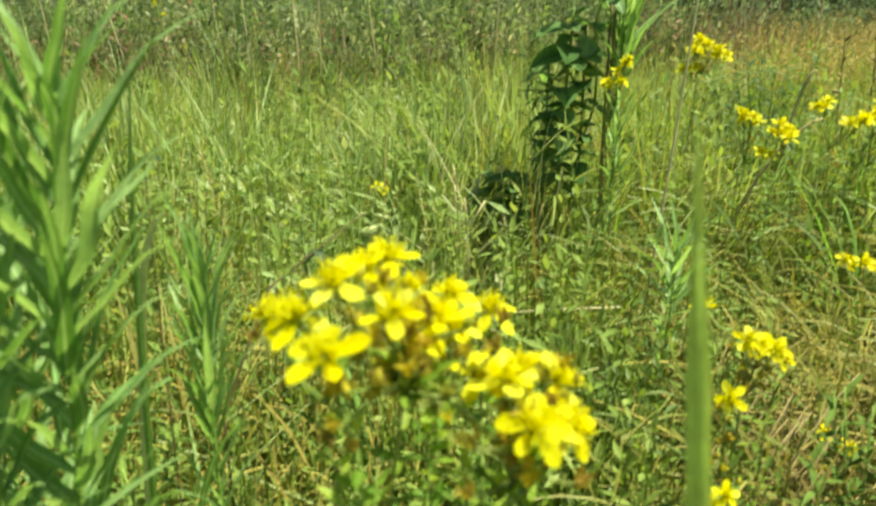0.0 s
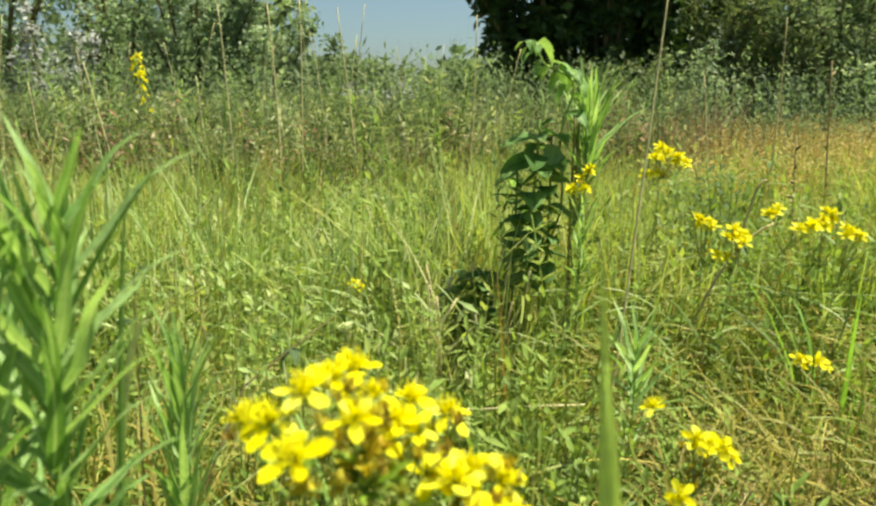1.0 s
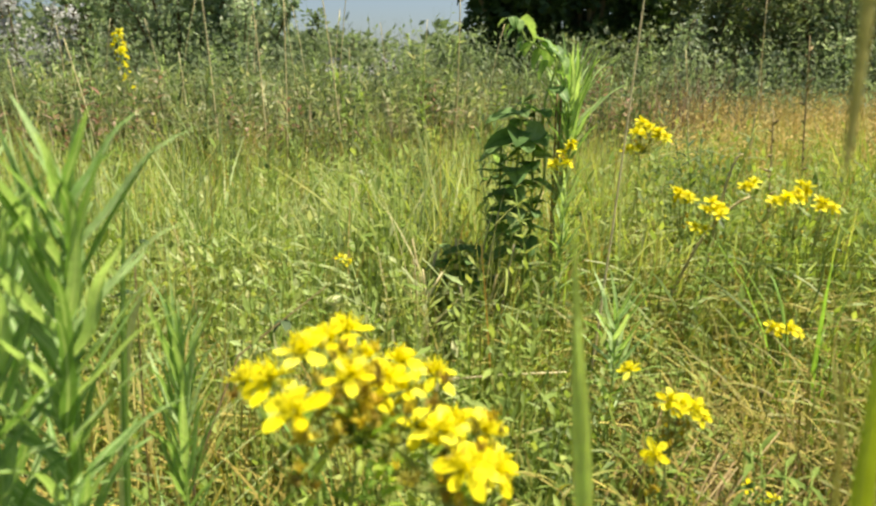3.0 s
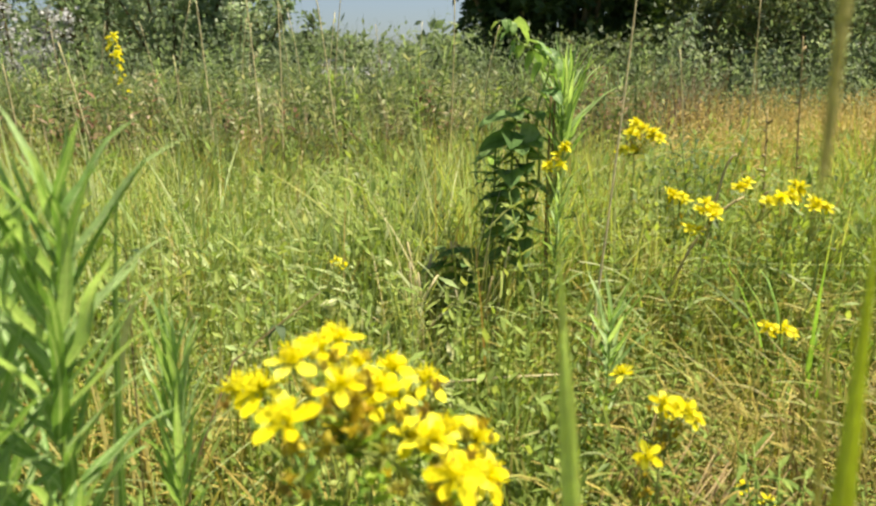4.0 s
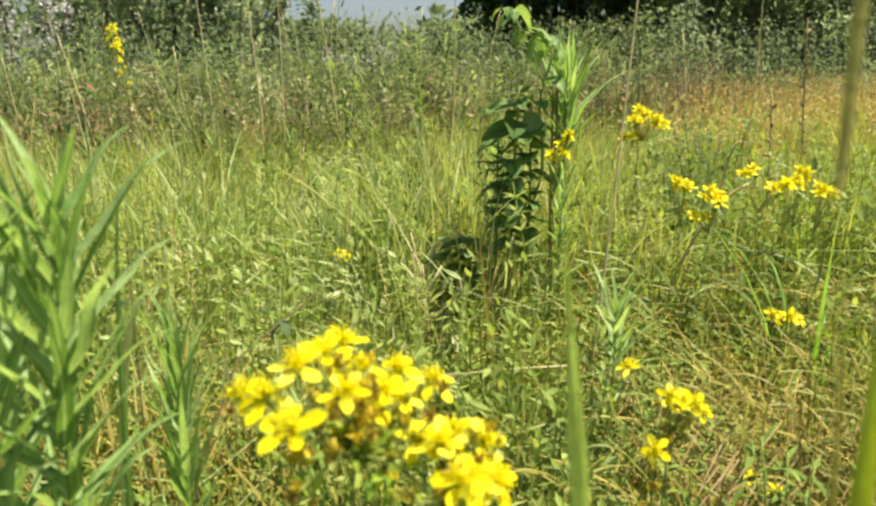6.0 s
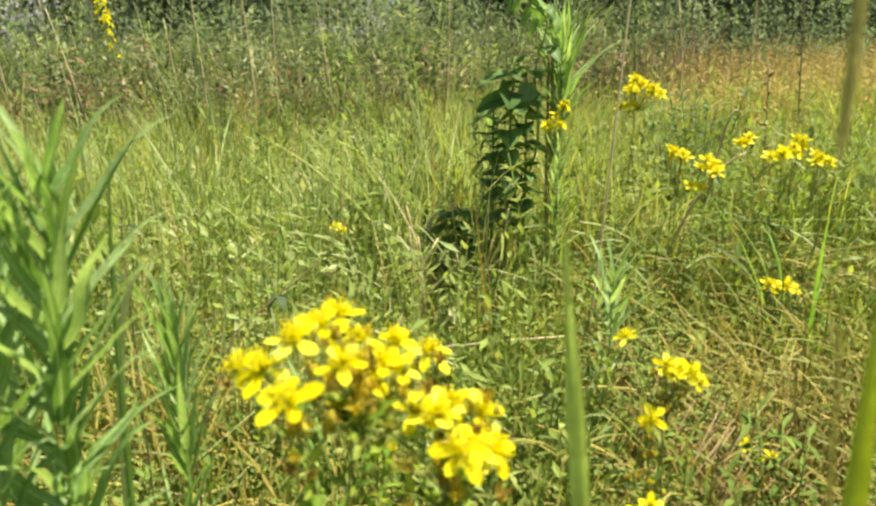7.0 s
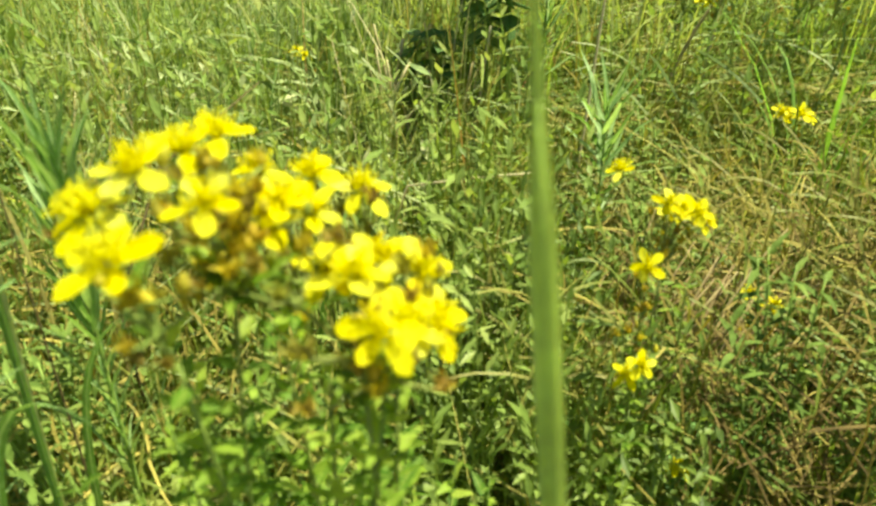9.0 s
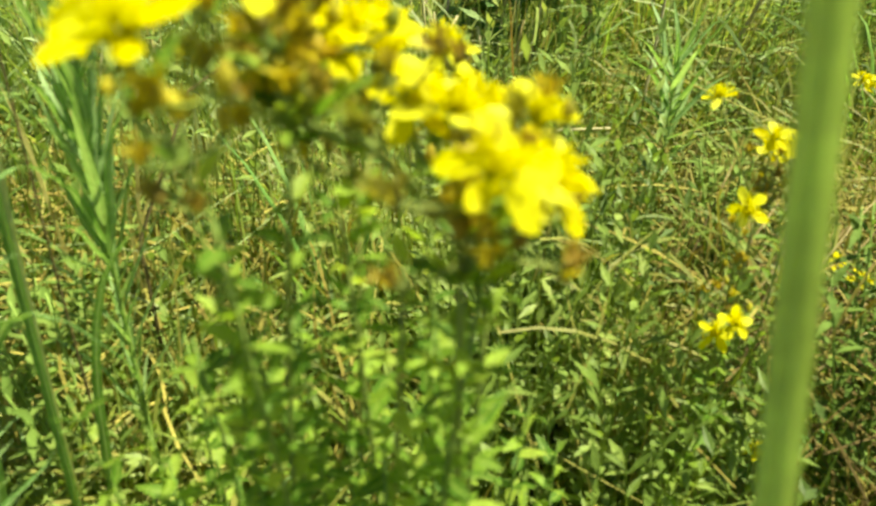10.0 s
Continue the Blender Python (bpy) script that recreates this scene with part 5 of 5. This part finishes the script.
scatter([tuft((0, 0, GROUND), 17, 0.17 + 0.03 * i, 0.0036, (GOLDLEAF, DRYLEAF)[i % 2], ("low green tuft of tangled grass", "low straw-coloured tuft of tangled grass")[i % 2], 750 + i, 0.03) for i in range(4)], lambda r: (r.uniform(0.12, 0.6), r.uniform(0.45, 1.0)), 11, 751)


r = random.Random(801)
for i in range(11):
    x, y = r.uniform(0.0, 0.14), r.uniform(0.96, 1.03)
    stalk("bleached_stalk", [(x, y, GROUND), (x + r.uniform(-0.01, 0.03), y + 0.01, 0.25), (x + r.uniform(-0.03, 0.07), y + r.uniform(0, 0.04), r.uniform(0.33, 0.44))], 0.0027, 0.0015, TAN, "bleached dead stalk standing before dark leaves", "stalk", 5)
withered_clump = thing("withered_weed", (0.10, 1.07, GROUND), "brown withered weed with hanging dry leaves", "weed")
s = Shape()
s.tube(arc(V(0, 0, 0), V(0.0, 0.02, 0.35), V(0.01, 0, 0), 6), [0.0025 - 0.0002 * k for k in range(6)], 6)
part("stem", s, TAN, withered_clump)
dry = [leaf_shape(0.05, 0.011, 0.9, 0.7, 6, 0.6, 0.4, i).mesh("leaf", DRYLEAF) for i in range(3)]
for k in range(22):
    a = k * 2.4
    part("leaf", dry[k % 3], None, withered_clump, m=place(V(0, 0.02 * k / 22, 0.2 + 0.15 * k / 22), V(math.cos(a), math.sin(a), r.uniform(-0.3, 0.6)), V(0, 0, 1), r.uniform(0.5, 1.0)))


def weed_clump(seed, mat, label, name="tall_weed"):
    """Several upright leafy stems from one root."""
    r = random.Random(seed)
    root = thing(name, (0, 0, GROUND), label, "weed", "tall weeds")
    s = Shape()
    for i in range(5):
        a = r.uniform(0, 6.28)
        top = V(math.cos(a) * 0.1, math.sin(a) * 0.1, r.uniform(0.4, 0.6))
        pts = arc(V(0, 0, 0), top, V(top.x, top.y, 0) * -0.3, 8)
        st = Shape()
        st.tube(pts, [0.003 - 0.0002 * k for k in range(8)], 4)
        part("stem", st, GOLDSTEM, root)
        for k in range(36):
            u = (0.2 + 0.8 * k / 36) * 7
            p = pts[int(u)].lerp(pts[min(7, int(u) + 1)], u % 1)
            b = k * 2.4 + r.uniform(-0.4, 0.4)
            s.add(leaf_shape(r.uniform(0.03, 0.06), 0.011, 0.3, 0.3, 3, 0.65), place(p, V(math.cos(b), math.sin(b), r.uniform(0.0, 1.2))))
    part("foliage", s, mat, root)
    return root


scatter([weed_clump(820, HERB, "low leafy herb among tangled grass"), weed_clump(821, HERB, "low leafy herb among tangled grass")], lambda r: ((r.uniform(-0.26, -0.06), r.uniform(0.4, 0.56)) if r.random() < 0.4 else (r.uniform(0.1, 0.5), r.uniform(0.44, 0.85))), 14, 822, 0.34, 0.5)
bundle = thing("straw_bundle", (0.205, 0.55, GROUND), "brown dead stems leaning together over the grass", "straw")
r = random.Random(825)
for k in range(42):
    f = V(r.gauss(0, 0.025), r.gauss(0, 0.02), 0)
    d = V(0.115 + r.gauss(0, 0.035), 0.045 + r.gauss(0, 0.025), 0.215 + r.gauss(0, 0.03))
    s = Shape()
    s.tube(arc(f, f + d, V(-0.015 + r.gauss(0, 0.008), 0, 0.02), 6), [0.0013, 0.0012, 0.0011, 0.001, 0.0009, 0.0006], 5)
    part("stem", s, BROWNSTEM, bundle)

GREYW = "grey-green leafy weed standing above the grass"
scatter([weed_clump(810, SHRUB, GREYW), weed_clump(811, WEED, "dull olive leafy weed standing above the grass"), weed_clump(812, MIDWEED, "dark green leafy weed standing above the grass"), weed_clump(817, WEED, "brownish leafy weed standing above the grass")], left_of(wedge(2.4, 4.8, 0.9), 0.34), 84, 813, 0.75, 1.3)
scatter([weed_clump(814, HERB, "light green leafy weed crowding the meadow"), weed_clump(815, MIDWEED, "mid green leafy weed crowding the meadow")], lambda r: ((r.gauss(-0.02, 0.1), r.uniform(1.25, 2.1)) if r.random() < 0.5 else (r.uniform(-1.1, 0.35), r.uniform(1.3, 2.5))), 20, 816, 0.6, 0.8)


clumps = {"dark": weed_clump(860, MIDWEED, "dark green bushy weed at the edge of the meadow"), "red": weed_clump(861, REDWEED, "withered reddish brown weed at the edge of the meadow"), "green": weed_clump(862, HERB, "fresh green leafy weed at the edge of the meadow")}
seen = set()
for kind, x, y, h in (("dark", -0.72, 2.75, 1.15), ("dark", -0.6, 2.95, 1.25), ("dark", -0.5, 2.7, 1.05), ("dark", -0.2, 2.9, 1.15), ("dark", -1.25, 2.8, 1.1), ("dark", 0.62, 1.5, 0.8), ("dark", 0.68, 1.56, 0.85), ("dark", 0.75, 2.7, 1.1),
                      ("red", -0.4, 2.4, 0.95), ("red", -0.3, 2.5, 1.0), ("red", -0.47, 2.55, 1.05), ("red", -0.9, 2.6, 1.15), ("red", -1.02, 2.5, 1.1), ("red", -1.3, 2.5, 1.1), ("red", 0.1, 2.6, 1.05), ("red", 0.2, 2.75, 1.1), ("red", 0.95, 3.1, 1.2), ("red", 0.85, 3.0, 1.2), ("red", -0.15, 2.35, 0.85),
                      ("green", -0.02, 2.3, 0.95), ("green", 0.12, 2.2, 0.9), ("green", -0.1, 2.5, 1.05), ("green", 0.25, 2.4, 0.95), ("green", 0.3, 2.15, 0.9)):
    m = Matrix.Translation((x, y, GROUND)) @ Matrix.Rotation(7.3 * x + 3.1 * y, 4, "Z") @ Matrix.Diagonal((h, h, h, 1))
    if kind in seen:
        copy_thing(clumps[kind], m).scale = (h, h, h)
    else:
        clumps[kind].matrix_basis = m
        seen.add(kind)
for x, y, w, h in ((0.172, 1.12, 0.45, 0.95),):
    m = Matrix.Translation((x, y, GROUND)) @ Matrix.Rotation(9 * x, 4, "Z") @ Matrix.Diagonal((w, w, h, 1))
    copy_thing(clumps["dark"], m).scale = (w, w, h)
front = sprig(0.34, 870)
for k, (x, y, h) in enumerate(((0.06, 0.98, 1.0), (0.1, 0.96, 0.85), (0.2, 0.99, 1.15), (0.155, 0.98, 1.0), (0.225, 1.02, 1.3), (0.02, 1.0, 0.95))):
    m = Matrix.Translation((x, y, GROUND)) @ Matrix.Rotation(1.7 * k, 4, "Z") @ Matrix.Diagonal((h, h, h, 1))
    if k:
        copy_thing(front, m).scale = (h, h, h)
    else:
        front.matrix_basis = m

r = random.Random(830)
for i in range(20):
    x, y = r.uniform(-1.6, 0.4), r.uniform(2.6, 3.8)
    z = r.uniform(0.7, 1.05)
    stalk("tall_grass_stem", [(x, y, GROUND), (x + r.uniform(-0.03, 0.03), y, z * 0.55), (x + r.uniform(-0.08, 0.08), y + 0.05, z)], 0.0026, 0.0014, TAN, "tall pale dry grass stem standing above the meadow", "grass stem", 5)


def clover(centre, seed, count=13):
    """Low trefoil leaves on thin stalks."""
    r = random.Random(seed)
    root = thing("clover", centre, "low clover plant with round three-part leaves", "clover", "clover plants")
    leaflet = leaf_shape(0.014, 0.012, 0.15, 0.15, 4, 0.85).mesh("leaflet", CLOVER)
    for _ in range(count):
        a, o, z = r.uniform(0, 6.283), r.uniform(0.01, 0.06), r.uniform(0.05, 0.13)
        top = V(math.cos(a) * o, math.sin(a) * o, z)
        s = Shape()
        s.tube(arc(V(0, 0, 0), top, V(0, 0, 0.01), 4), [0.0009, 0.0008, 0.0007, 0.0006], 4)
        st = part("stalk", s, GOLDSTEM, root)
        for k in range(3):
            b = a + k * 2.094
            part("leaflet", leaflet, None, st, m=place(top, V(math.cos(b), math.sin(b), 0.15), V(0, 0, 1), r.uniform(0.7, 1.2)))


for i, (x, y) in enumerate(((0.36, 0.6), (0.42, 0.64), (0.47, 0.58), (0.5, 0.68), (0.4, 0.72), (-0.16, 0.45), (-0.22, 0.5), (-0.1, 0.5), (0.2, 0.56), (0.3, 0.52))):
    clover((x, y, GROUND), 840 + i)
